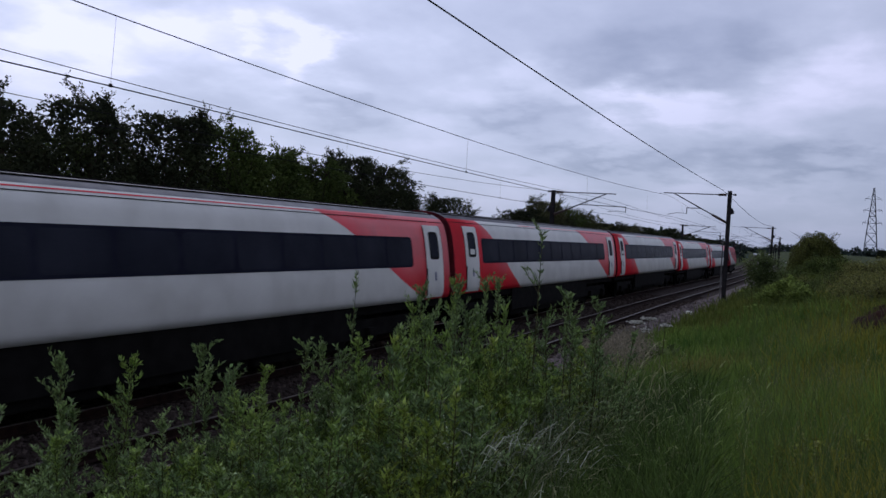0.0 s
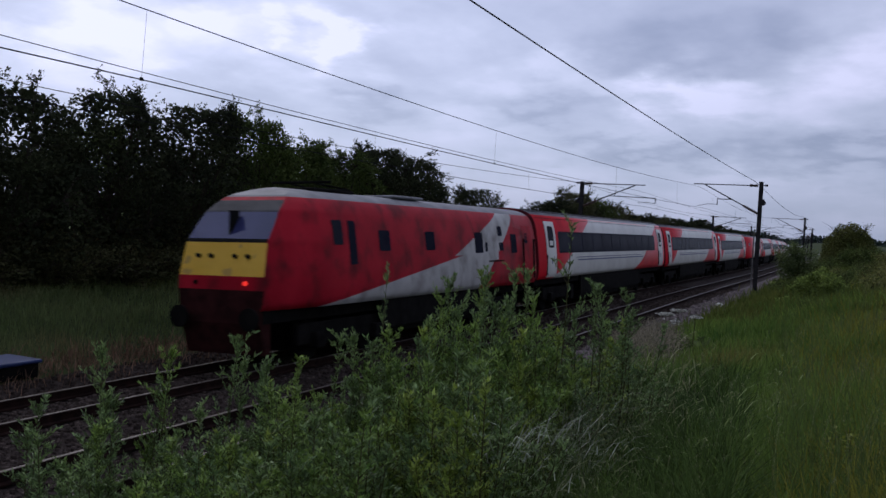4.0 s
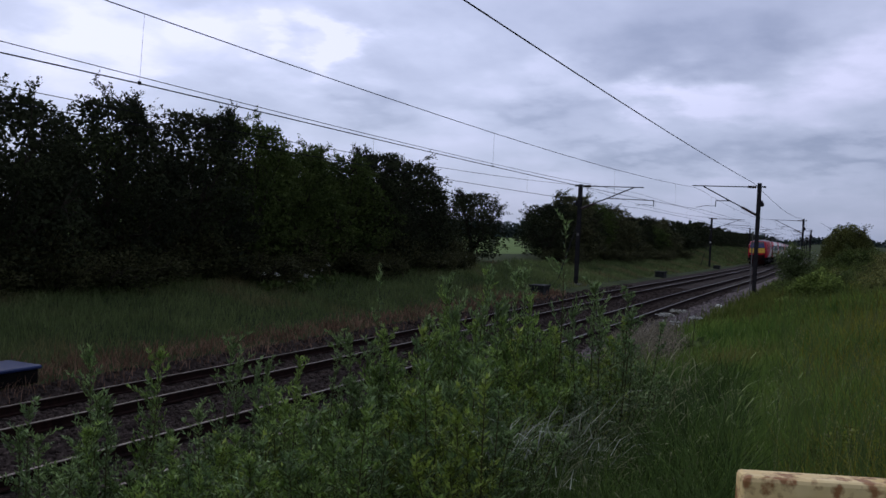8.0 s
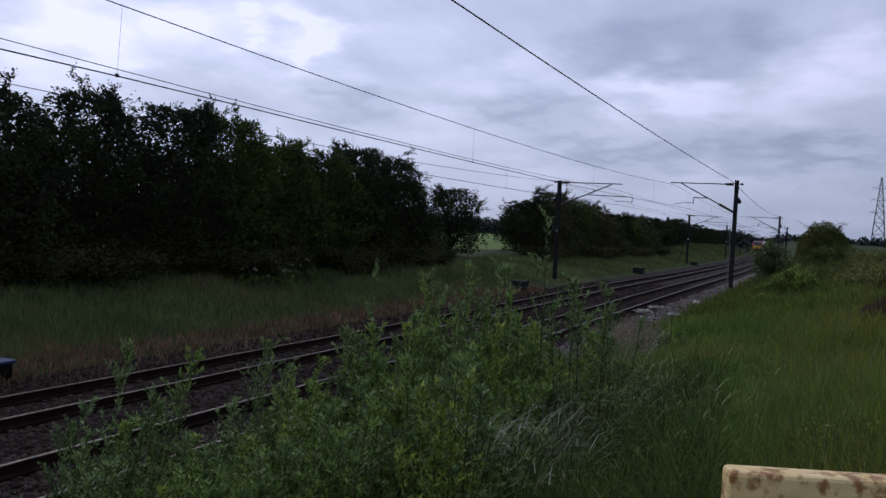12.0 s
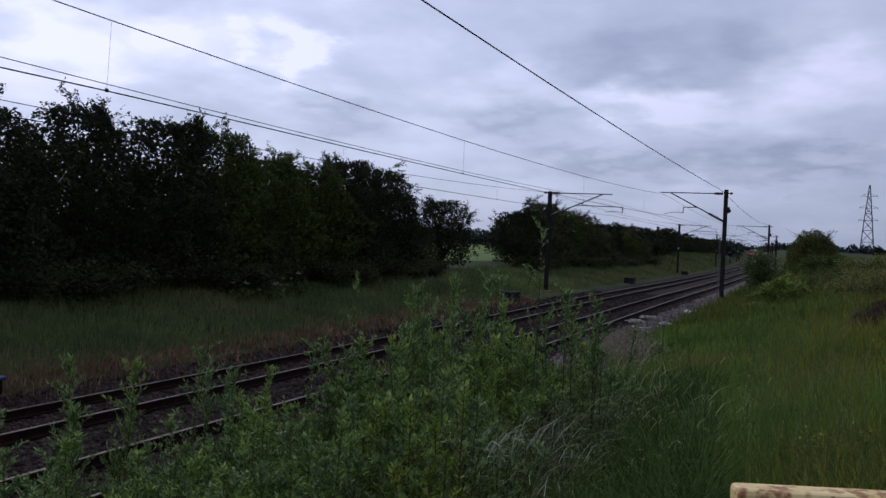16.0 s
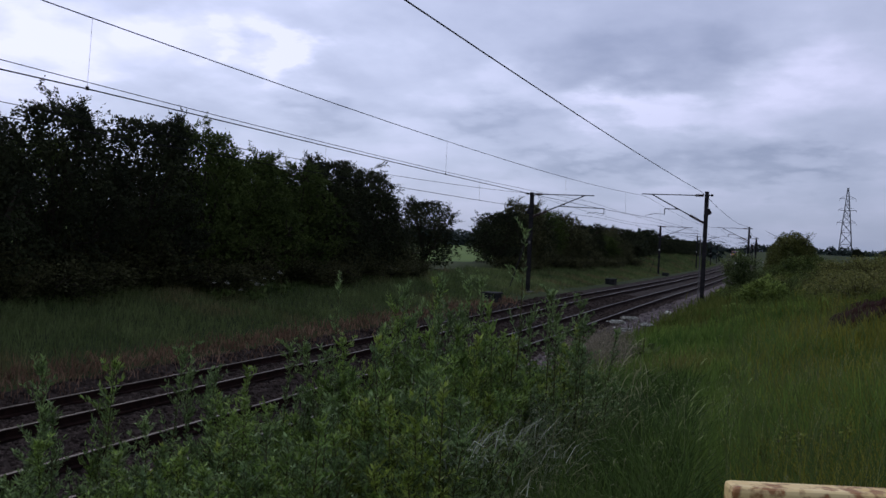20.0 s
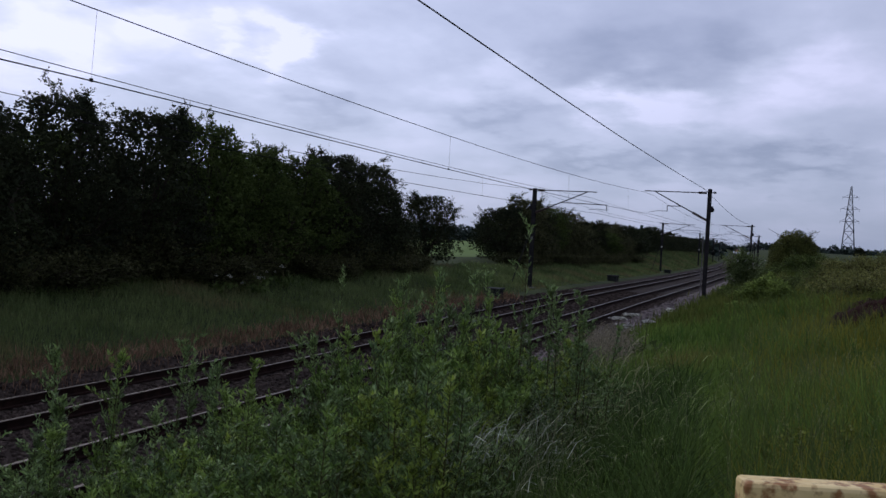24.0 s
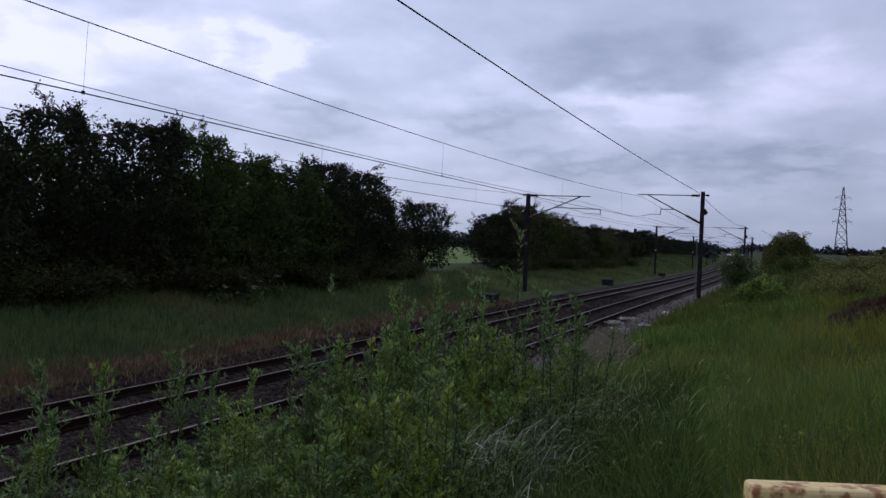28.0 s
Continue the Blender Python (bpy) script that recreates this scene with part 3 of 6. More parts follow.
for tx in (0.0, FAR_X):
    wire("contact_wire", "thin dark contact wire strung over the track", tx, stagger, lambda y: contact_z(tx, y), r=0.009)
    wire("catenary_wire", "sagging dark catenary wire above the contact wire", tx, lambda y: -0.1, lambda y: catenary_z(tx, y), r=0.008)
    y = 9.0 - 12.2
    while y < 150:
        bm = bmesh.new()
        d, lower = line_drop(y), contact_z(tx, y)
        x = tx + stagger(y) + float(bend(y))
        tube(bm, [(x, y, lower + d), (tx - 0.1 + float(bend(y)), y, catenary_z(tx, y) + d)], 0.0026, 4)
        box(bm, x - 0.012, x + 0.012, y - 0.02, y + 0.02, lower + d - 0.015, lower + d + 0.03)
        tagged(part("dropper", bm, M_WIRE), "thin vertical wire between catenary and contact wire", "wire", "droppers")
        y += 12.2
wire("return_wire", "dark return conductor along the mast tops", 2.95, lambda y: 0.0, lambda y: 6.52 - 0.0048 * (y + 6) - 0.5 * max(0.0, (y - 9) / 43) * (1 - (y - 9) / 43) if y < 52.2 else span(y, 6.24, 0.5), r=0.013)
wire("return_wire", "dark return conductor along the far mast tops", -7.05, lambda y: 0.0, lambda y: span(y, 5.93, 0.52 if y < 52 else 0.4), r=0.009)


# ---------------------------------------------------------------- train
SEC_Z = [1.22, 1.35, 1.6, 1.9, 2.16, 2.6, 2.98, 3.25, 3.4, 3.52, 3.6, 3.68, 3.74, 3.785, 3.8]
SEC_X = [1.28, 1.345, 1.37, 1.362, 1.342, 1.30, 1.245, 1.18, 1.12, 1.03, 0.93, 0.78, 0.58, 0.28, 0.0]


def half_width(z):
    return float(np.interp(z, SEC_Z, SEC_X))


def side_patch(bm, s, y0, y1, z0, z1, out=0.006, inner=0.02, round_by=0.0, slant=0.0):
    """A thin plate that follows the curve of a carriage side."""
    nz = max(2, int((z1 - z0) / 0.12) + 1)
    zs = list(np.linspace(z0, z1, nz))
    if round_by:
        zs = sorted(set(zs + [z0 + round_by * 0.35, z0 + round_by, z1 - round_by * 0.35, z1 - round_by]))
    front, back = [], []
    for z in zs:
        inset = 0.0
        if round_by:
            d = min(z - z0, z1 - z)
            if d < round_by:
                inset = round_by - math.sqrt(max(0, round_by ** 2 - (round_by - d) ** 2))
        h = half_width(z)
        sl = slant * (z - z0)
        for lst, o in ((front, out), (back, -inner)):
            lst.append((bm.verts.new((s * (h + o), y0 + inset + sl, z)), bm.verts.new((s * (h + o), y1 - inset + sl, z))))
    fs = []
    for i in range(len(zs) - 1):
        fs.append(bm.faces.new((front[i][0], front[i][1], front[i + 1][1], front[i + 1][0])))
        for k in (0, 1):
            fs.append(bm.faces.new((front[i][k], front[i + 1][k], back[i + 1][k], back[i][k])))
    for i in (0, -1):
        fs.append(bm.faces.new((front[i][0], front[i][1], back[i][1], back[i][0])))
    bmesh.ops.recalc_face_normals(bm, faces=fs)
    return bm


def carriage_shell(y0, y1, nose=False):
    """The body skin; with a nose, its raked cab end is at y0."""
    bm = bmesh.new()
    def rake(z):
        return float(np.interp(z, [1.2, 1.9, 2.6, 3.25, 3.6, 3.8], [0.0, 0.02, 0.22, 0.85, 1.45, 2.2])) if nose else 0.0
    stations = [0] + ([1] if nose else []) + [2]
    rings = []
    for st in stations:
        ring = []
        for sgn in (1, -1):
            pts = list(zip(SEC_Z, SEC_X)) if sgn > 0 else list(zip(SEC_Z, SEC_X))[::-1][1:]
            for z, x in pts:
                if st == 0:
                    yy = y0 + rake(z)
                    xx = x * (0.78 if nose else 1.0)
                elif st == 1:
                    yy = y0 + rake(z) * 0.6 + 2.4
                    xx = x
                else:
                    yy, xx = y1, x
                ring.append(bm.verts.new((sgn * xx, yy, z)))
        rings.append(ring)
    n = len(rings[0])
    for a, b in zip(rings, rings[1:]):
        for k in range(n - 1):
            f = bm.faces.new((a[k], a[k + 1], b[k + 1], b[k]))
            f.smooth = True
        bm.faces.new((a[n - 1], a[0], b[0], b[n - 1]))
    for ring in (rings[0], rings[-1]):
        for k in range(len(SEC_Z) - 1):
            vs = [ring[k], ring[k + 1], ring[n - 2 - k], ring[n - 1 - k]]
            vs = list(dict.fromkeys(vs))
            if len(vs) > 2:
                f = bm.faces.new(vs)
                f.smooth = False
    bmesh.ops.recalc_face_normals(bm, faces=bm.faces[:])
    return bm


def swoosh(y_at, z_at, slope, flare):
    """The edge of a red field: where it lies along the coach at the height z, curling away at top and foot."""
    return lambda z: y_at + (z - z_at) * slope + flare * ((min(max(z, 1.25), 3.5) - 2.4) / 1.1) ** 3


def paint(bm, edges, red_if, cuts=(), roof_z=3.56):
    """Cuts the skin along the livery's edges and gives each piece its paint: 0 pale, 1 red, 2 roof."""
    levels = [1.22, 1.32, 1.44, 1.6, 1.85, 2.16, 2.6, 2.98, 3.16, 3.3, 3.4, 3.48, roof_z]
    everything = lambda: bm.verts[:] + bm.edges[:] + bm.faces[:]
    for z in levels[1:]:
        bmesh.ops.bisect_plane(bm, geom=everything(), plane_co=(0, 0, z), plane_no=(0, 0, 1), dist=0.0005)
    for co, no in cuts:
        bmesh.ops.bisect_plane(bm, geom=everything(), plane_co=co, plane_no=no, dist=0.0005)
    for edge in edges:
        for z0, z1 in zip(levels, levels[1:]):
            strip = [f for f in bm.faces if z0 < f.calc_center_median().z < z1]
            geom = list({v for f in strip for v in f.verts}) + list({e for f in strip for e in f.edges}) + strip
            y0, y1 = edge(z0), edge(z1)
            bmesh.ops.bisect_plane(bm, geom=geom, plane_co=(0, y0, z0), plane_no=Vector((0, 1, -(y1 - y0) / (z1 - z0))).normalized(), dist=0.0005)

    def chord(edge, z):
        k = max(i for i, q in enumerate(levels[:-1]) if q <= max(z, levels[0]))
        z0, z1 = levels[k], levels[k + 1]
        return edge(z0) + (edge(z1) - edge(z0)) * (z - z0) / (z1 - z0)
    for f in bm.faces:
        c = f.calc_center_median()
        f.material_index = 2 if c.z > roof_z else 1 if red_if(c.y, c.z, [chord(e, c.z) for e in edges]) else 0
    return bm


def slant_cut(y_at, z_at, slope):
    return ((0, y_at, z_at), Vector((0, 1, -slope)).normalized())


def wheelset_parts(th, yc, name="bogie"):
    bm = bmesh.new()
    for s in (-1, 1):
        box(bm, s * 1.0 - 0.07, s * 1.0 + 0.07, yc - 2.0, yc + 2.0, 0.4, 0.86, 0.03)
        for dy in (-1.3, 1.3):
            box(bm, s * 1.12 - 0.1, s * 1.12 + 0.1, yc + dy - 0.18, yc + dy + 0.18, 0.32, 0.66, 0.03)
    box(bm, -1.0, 1.0, yc - 0.35, yc + 0.35, 0.5, 0.85, 0.04)
    box(bm, -0.5, 0.5, yc - 1.8, yc + 1.8, 0.25, 0.95, 0.04)
    bog = part(name, bm, M_UNDER, th)
    for dy in (-1.3, 1.3):
        for s in (-1, 1):
            bm = bmesh.new()
            disc(bm, (s * 0.76, yc + dy, 0.46), (1, 0, 0), 0.46, 0.13, 24)
            disc(bm, (s * 0.70, yc + dy, 0.46), (1, 0, 0), 0.49, 0.03, 24)
            part("wheel", bm, M_UNDER, bog)


def under_boxes(th, spans, z0=0.35, z1=1.2):
    for y0, y1 in spans:
        bm = bmesh.new()
        box(bm, -1.12, 1.12, y0, y1, z0, z1, 0.05)
        part("equipment_case", bm, M_UNDER, th)


def glass_row(th, y0, y1, n, s, band_label=""):
    bm = bmesh.new()
    side_patch(bm, s, y0, y1, 2.16, 2.98, 0.006, 0.02, 0.12)
    band = part("window_band", bm, M_BAND, th, "continuous black window strip")
    step = (y1 - y0) / n
    for i in range(n):
        bm = bmesh.new()
        side_patch(bm, s, y0 + step * i + 0.07, y0 + step * (i + 1) - 0.07, 2.22, 2.92, 0.010, 0.01, 0.1)
        part("window_pane", bm, M_GLASS, band)


def door_set(th, y0, y1, s, pale=True, notice=True):
    bm = bmesh.new()
    side_patch(bm, s, y0, y1, 1.27, 3.34, 0.014, 0.03)
    d = part("door", bm, M_WHITE if pale else M_RED, th, "pale grey plug door with a tall window" if pale else "red door")
    bm = bmesh.new()
    c = (y0 + y1) / 2
    side_patch(bm, s, c - 0.34, c + 0.34, 2.36, 3.16, 0.018, 0.01, 0.12)
    part("door_surround", bm, M_RUBBER, d)
    bm = bmesh.new()
    side_patch(bm, s, c - 0.27, c + 0.27, 2.43, 3.09, 0.022, 0.01, 0.1)
    part("door_glass", bm, M_GLASS, d)
    if notice:
        bm = bmesh.new()
        side_patch(bm, s, c - 0.2, c + 0.2, 2.45, 2.62, 0.026, 0.005)
        part("notice", bm, M_WHITE, d, "white paper notice in the door window")
    bm = bmesh.new()
    side_patch(bm, s, c - 0.05, c + 0.05, 1.75, 2.0, 0.018, 0.01)
    part("door_button", bm, M_BLUE, d)
    for yy in (y0 - 0.03, y1):
        bm = bmesh.new()
        side_patch(bm, s, yy, yy + 0.03, 1.27, 3.34, 0.008, 0.01)
        part("door_seal", bm, M_RUBBER, d)
    bm = bmesh.new()
    h0 = half_width(1.5)
    yr = y0 - 0.09
    tube(bm, [(s * (h0 + 0.045), yr, 1.35), (s * (h0 + 0.045), yr, 2.1)], 0.018, 6)
    part("grab_rail", bm, M_RUBBER, th)


LEN = 23.37
H = LEN / 2


def coach(kind):
    labels = {"standard": "pale grey railway coach, slanting red ends, blue lines",
              "first": "pale grey railway coach, red ends, black window strip",
              "buffet": "railway coach, mostly red, with one short window strip"}
    th = thing("railway_coach", labels[kind], "railway coach", "coaches of the train")
    bm = carriage_shell(0.2 - H, LEN - 0.2 - H)
    if kind == "standard":
        edges = [swoosh(2.8 - H, 1.33, 2.0, 0.55), swoosh(16.7 - H, 1.32, 2.0, 0.75)]
    elif kind == "first":
        edges = [swoosh(6.0 - H, 1.49, -1.36, -0.45), swoosh(20.7 - H, 1.36, -2.0, -0.5)]
    else:
        edges = [swoosh(11.05 - H, 2.4, 1.25, 1.0), swoosh(18.6 - H, 2.4, -1.3, -0.8)]
    paint(bm, edges, lambda y, z, e: y < e[0] or y > e[1])
    for f in bm.faces:
        f.normal_update()
        if abs(f.normal.y) > 0.9:
            f.material_index = 3
    part("body", bm, [M_WHITE, M_RED, M_ROOF, M_ENDWALL], th)
    for s in (1, -1):
        if kind == "buffet":
            glass_row(th, 12.2 - H, 20.3 - H, 5, s)
            bm = bmesh.new()
            side_patch(bm, s, 4.2 - H, 6.1 - H, 2.58, 2.9, 0.01, 0.02, 0.05)
            part("window_pane", bm, M_GLASS, th)
            bm = bmesh.new()
            side_patch(bm, s, 0.45 - H, 1.15 - H, 2.4, 3.1, 0.012, 0.02, 0.1)
            glass = part("door_glass", bm, M_GLASS, th)
            bm = bmesh.new()
            side_patch(bm, s, 0.6 - H, 1.0 - H, 2.44, 2.62, 0.016, 0.005)
            part("notice", bm, M_WHITE, glass, "white paper notice")
        else:
            glass_row(th, 2.68 - H, 20.6 - H, 11, s)
            door_set(th, 1.17 - H, 2.32 - H, s)
        door_set(th, 21.5 - H, 22.68 - H, s, notice=kind != "first")
        bm = bmesh.new()
        side_patch(bm, s, 0.3 - H, LEN - 0.3 - H, 3.44, 3.455, 0.012, 0.01)
        part("gutter_line", bm, M_UNDER, th)
        if kind != "buffet":
            bm = bmesh.new()
            side_patch(bm, s, 7.2 - H, 19.5 - H, 3.5, 3.525, 0.006, 0.01)
            part("cantrail_stripe", bm, M_RED, th, "thin red stripe below the roof")
        if kind == "standard":
            for z0, z1, a, b in ((1.84, 1.89, 5.2, 17.3), (1.955, 1.985, 5.0, 17.0)):
                bm = bmesh.new()
                side_patch(bm, s, a - H, b - H, z0, z1, 0.005, 0.01)
                part("blue_stripe", bm, M_BLUE, th)
        for x in (0.55, 0.78):
            bm = bmesh.new()
            z = float(np.interp(x, SEC_X[::-1], SEC_Z[::-1]))
            tube(bm, [(s * x, 0.4 - H, z + 0.012), (s * x, LEN - 0.4 - H, z + 0.012)], 0.016, 5)
            part("roof_rib", bm, M_UNDER, th)
        bm = bmesh.new()
        box(bm, s * 1.2 - 0.03, s * 1.2 + 0.03, 6.1 - H, 17.3 - H, 0.42, 1.24, 0.02)
        part("skirt", bm, M_UNDER, th)
    if kind == "buffet":
        for yy in (4.6, 7.9, 11.2):
            bm = bmesh.new()
            box(bm, -0.7, 0.7, yy - H, yy + 1.2 - H, 3.72, 3.83, 0.04)
            part("roof_vent", bm, M_ROOF, th)
    under_boxes(th, [(6.2 - H, 9.2 - H), (9.4 - H, 13.2 - H), (13.4 - H, 17.2 - H)], 0.22)
    for yc in (3.6, LEN - 3.6):
        wheelset_parts(th, yc - H)
    bm = bmesh.new()
    box(bm, -1.15, 1.15, 0.3 - H, LEN - 0.3 - H, 1.0, 1.24)
    part("underframe", bm, M_UNDER, th)
    bm = bmesh.new()
    box(bm, -0.75, 0.75, LEN - 0.25 - H, LEN + 0.25 - H, 1.15, 3.45, 0.06)
    part("gangway_bellows", bm, M_BELLOWS, th, "grimy brown folded gangway")
    return th


LOCO, SHORT = 19.2, 0.83
HL = LOCO / 2


def power_car(name, label):
    th = thing(name, label, "locomotive")
    bm = carriage_shell(-HL, HL - 0.15, nose=True)
    # painted: red sides with a pale slanting field that runs to the cab
    e = HL
    cuts = [slant_cut(13.1 - e, 1.41, 1.75), slant_cut(12.9 - e, 2.9, 3.5), ((0, 0, 2.24), (0, 0, 1)), slant_cut(4.6 - e, 1.5, 9.0)]

    def red(y, z, _):
        yy = y + e
        if yy > 13.1 + (z - 1.41) * 1.75:
            return True
        if z > 2.24:
            return yy < 12.9 + (z - 2.9) * 3.5
        return yy < 4.6 + (z - 1.5) * 9.0
    paint(bm, [], red, cuts)
    for z in (1.62, 1.9, 2.58, 2.66, 3.22):
        bmesh.ops.bisect_plane(bm, geom=bm.verts[:] + bm.edges[:] + bm.faces[:], plane_co=(0, 0, z), plane_no=(0, 0, 1), dist=0.0005)
    for f in bm.faces:
        f.normal_update()
        c = f.calc_center_median()
        if f.normal.y < -0.45 and c.y < -HL + 1.2:
            f.smooth = False
            f.material_index = 3 if 1.9 < c.z < 2.58 else 4 if 2.58 < c.z < 2.66 else 5 if 2.66 < c.z < 3.22 else 1 if 1.62 < c.z <= 1.9 else 6 if c.z <= 1.9 else 7
    part("body", bm, [M_LOCOPALE, M_LOCORED, M_ROOF, M_YELLOW, M_RUBBER, M_SCREEN, M_BUFFERBEAM, M_BROW], th)
    for s in (1, -1):
        for y0, y1, z0, z1, m, nm in ((12.4, 13.15, 2.3, 2.92, M_BAND, "side_window"), (13.35, 13.6, 2.34, 2.62, M_BAND, "small_window"), (14.75, 15.2, 2.83, 3.14, M_BAND, "side_window"), (14.8, 15.25, 2.36, 2.62, M_BAND, "side_window"), (16.1, 16.75, 2.28, 2.9, M_BAND, "grille"), (17.75, 18.1, 2.6, 2.95, M_BAND, "door_glass"), (2.7, 3.2, 2.55, 3.1, M_GLASS, "cab_window"), (3.5, 3.9, 2.1, 3.1, M_BAND, "door_glass"), (5.2, 5.9, 2.4, 2.9, M_BAND, "grille"), (8.3, 9.0, 2.4, 2.9, M_BAND, "grille")):
            bm = bmesh.new()
            side_patch(bm, s, y0 - e, y1 - e, z0, z1, 0.008, 0.02, 0.05)
            part(nm, bm, m, th)
        bm = bmesh.new()
        side_patch(bm, s, 13.7 - e, 14.65 - e, 2.08, 3.05, 0.008, 0.02, 0.03)
        part("access_panel", bm, M_LOCOPALE, th)
        bm = bmesh.new()
        side_patch(bm, s, 13.65 - e, 15.2 - e, 2.02, 2.06, 0.02, 0.01)
        part("ledge", bm, M_UNDER, th)
        bm = bmesh.new()
        side_patch(bm, s, 17.5 - e, 18.6 - e, 1.32, 3.2, 0.008, 0.02)
        part("door", bm, M_LOCORED, th)
        for yy in (17.42, 18.68):
            bm = bmesh.new()
            h0 = half_width(2.0) + 0.06
            tube(bm, [(s * h0, yy - e, 1.4), (s * (h0 - 0.06), yy - e, 2.75)], 0.03, 6)
            part("grab_rail", bm, M_RUBBER, th)
        bm = bmesh.new()
        box(bm, s * 1.2 - 0.03, s * 1.2 + 0.03, 5.6 - e, 14.0 - e, 0.5, 1.24, 0.02)
        part("skirt", bm, M_UNDER, th)
        bm = bmesh.new()
        disc(bm, (s * 0.62, 0.0 - e, 1.76), (0, 1, 0), 0.045, 0.08, 14)
        part("tail_lamp", bm, M_LAMP if s > 0 else M_RUBBER, th, "lit red tail lamp" if s > 0 else "unlit lamp")
    for x in (-0.62, -0.3, 0.3, 0.62):
        bm = bmesh.new()
        disc(bm, (x, 0.10 - e, 2.3), (0, 1, -0.3), 0.045, 0.12, 12)
        part("lamp", bm, M_RUBBER, th)
    bm = bmesh.new()
    tube(bm, [(0.05, 0.4 - e, 2.68), (0.22, 0.62 - e, 3.0)], 0.012, 5)
    part("wiper", bm, M_RUBBER, th)
    bm = bmesh.new()
    box(bm, -0.02, 0.02, 0.35 - e, 0.7 - e, 2.62, 3.24)
    part("window_pillar", bm, M_RUBBER, th)
    bm = bmesh.new()
    box(bm, -1.0, 1.0, 0.1 - e, LOCO - 0.3 - e, 0.95, 1.24)
    part("underframe", bm, M_UNDER, th)
    bm = bmesh.new()
    prism(bm, [(0.0 - e, 1.22), (0.0 - e, 0.95), (0.25 - e, 0.3), (0.45 - e, 0.3), (0.45 - e, 1.22)], -0.98, 0.98)
    part("front_skirt", bm, M_BUFFERBEAM, th)
    for x in (-0.87, 0.87):
        bm = bmesh.new()
        disc(bm, (x, -0.25 - e, 1.06), (0, 1, 0), 0.23, 0.06, 16)
        tube(bm, [(x, -0.25 - e, 1.06), (x, 0.15 - e, 1.06)], 0.09, 8)
        part("buffer", bm, M_UNDER, th)
    under_boxes(th, [(6.4 - e, 12.6 - e)])
    for yc in (3.9, LOCO - 3.9):
        before = set(th.children)
        wheelset_parts(th, yc - e)
        if name == "electric_locomotive":
            for ob in set(th.children) - before:
                ob.matrix_basis = Matrix.Translation((0, (yc - e) * (1 - 1 / SHORT), 0)) @ Matrix.Diagonal((1, 1 / SHORT, 1, 1)) @ ob.matrix_basis
    if name == "electric_locomotive":
        bm = bmesh.new()
        for s in (-0.5, 0.5):
            tube(bm, [(s, 3.4 - e, 3.8), (s * 0.9, 5.2 - e, 3.86), (s * 0.7, 3.6 - e, 3.95)], 0.025, 5)
        tube(bm, [(-0.8, 3.5 - e, 3.97), (0.8, 3.5 - e, 3.97)], 0.035, 6)
        box(bm, -0.5, 0.5, 3.2 - e, 5.4 - e, 3.76, 3.84, 0.03)
        part("pantograph", bm, M_UNDER, th, "folded current collector")
        bm = bmesh.new()
        box(bm, -0.7, 0.7, 7.5 - e, 9.6 - e, 3.76, 3.84, 0.04)
        part("roof_hatch", bm, M_ROOF, th)
    else:
        bm = bmesh.new()
        box(bm, -0.75, 0.75, HL - 0.2, HL + 0.25, 1.15, 3.45, 0.06)
        part("gangway_bellows", bm, M_RUBBER, th)
    return th


def place_train():
    made = []
    std, fst, buf = coach("standard"), coach("first"), coach("buffet")
    made.append((power_car("electric_locomotive", "red and pale grey electric locomotive with yellow cab end"), -3 * LEN - HL * SHORT + 0.1, 0))
    made[0][0].scale = (1, SHORT, 1)
    made.append((std, -3 * LEN + H, 0))
    for k in (-2, -1):
        made.append((copy_thing(std, Matrix.Identity(4)), k * LEN + H, 0))
    made.append((buf, H, 0))
    made.append((fst, LEN + H, 0))
    for k in (2, 3, 4, 5):
        made.append((copy_thing(fst, Matrix.Identity(4)), k * LEN + H, 0))
    made.append((power_car("driving_van", "red and pale grey driving van leading the train"), 6 * LEN + HL, 1))
    return made


TRAIN = place_train()


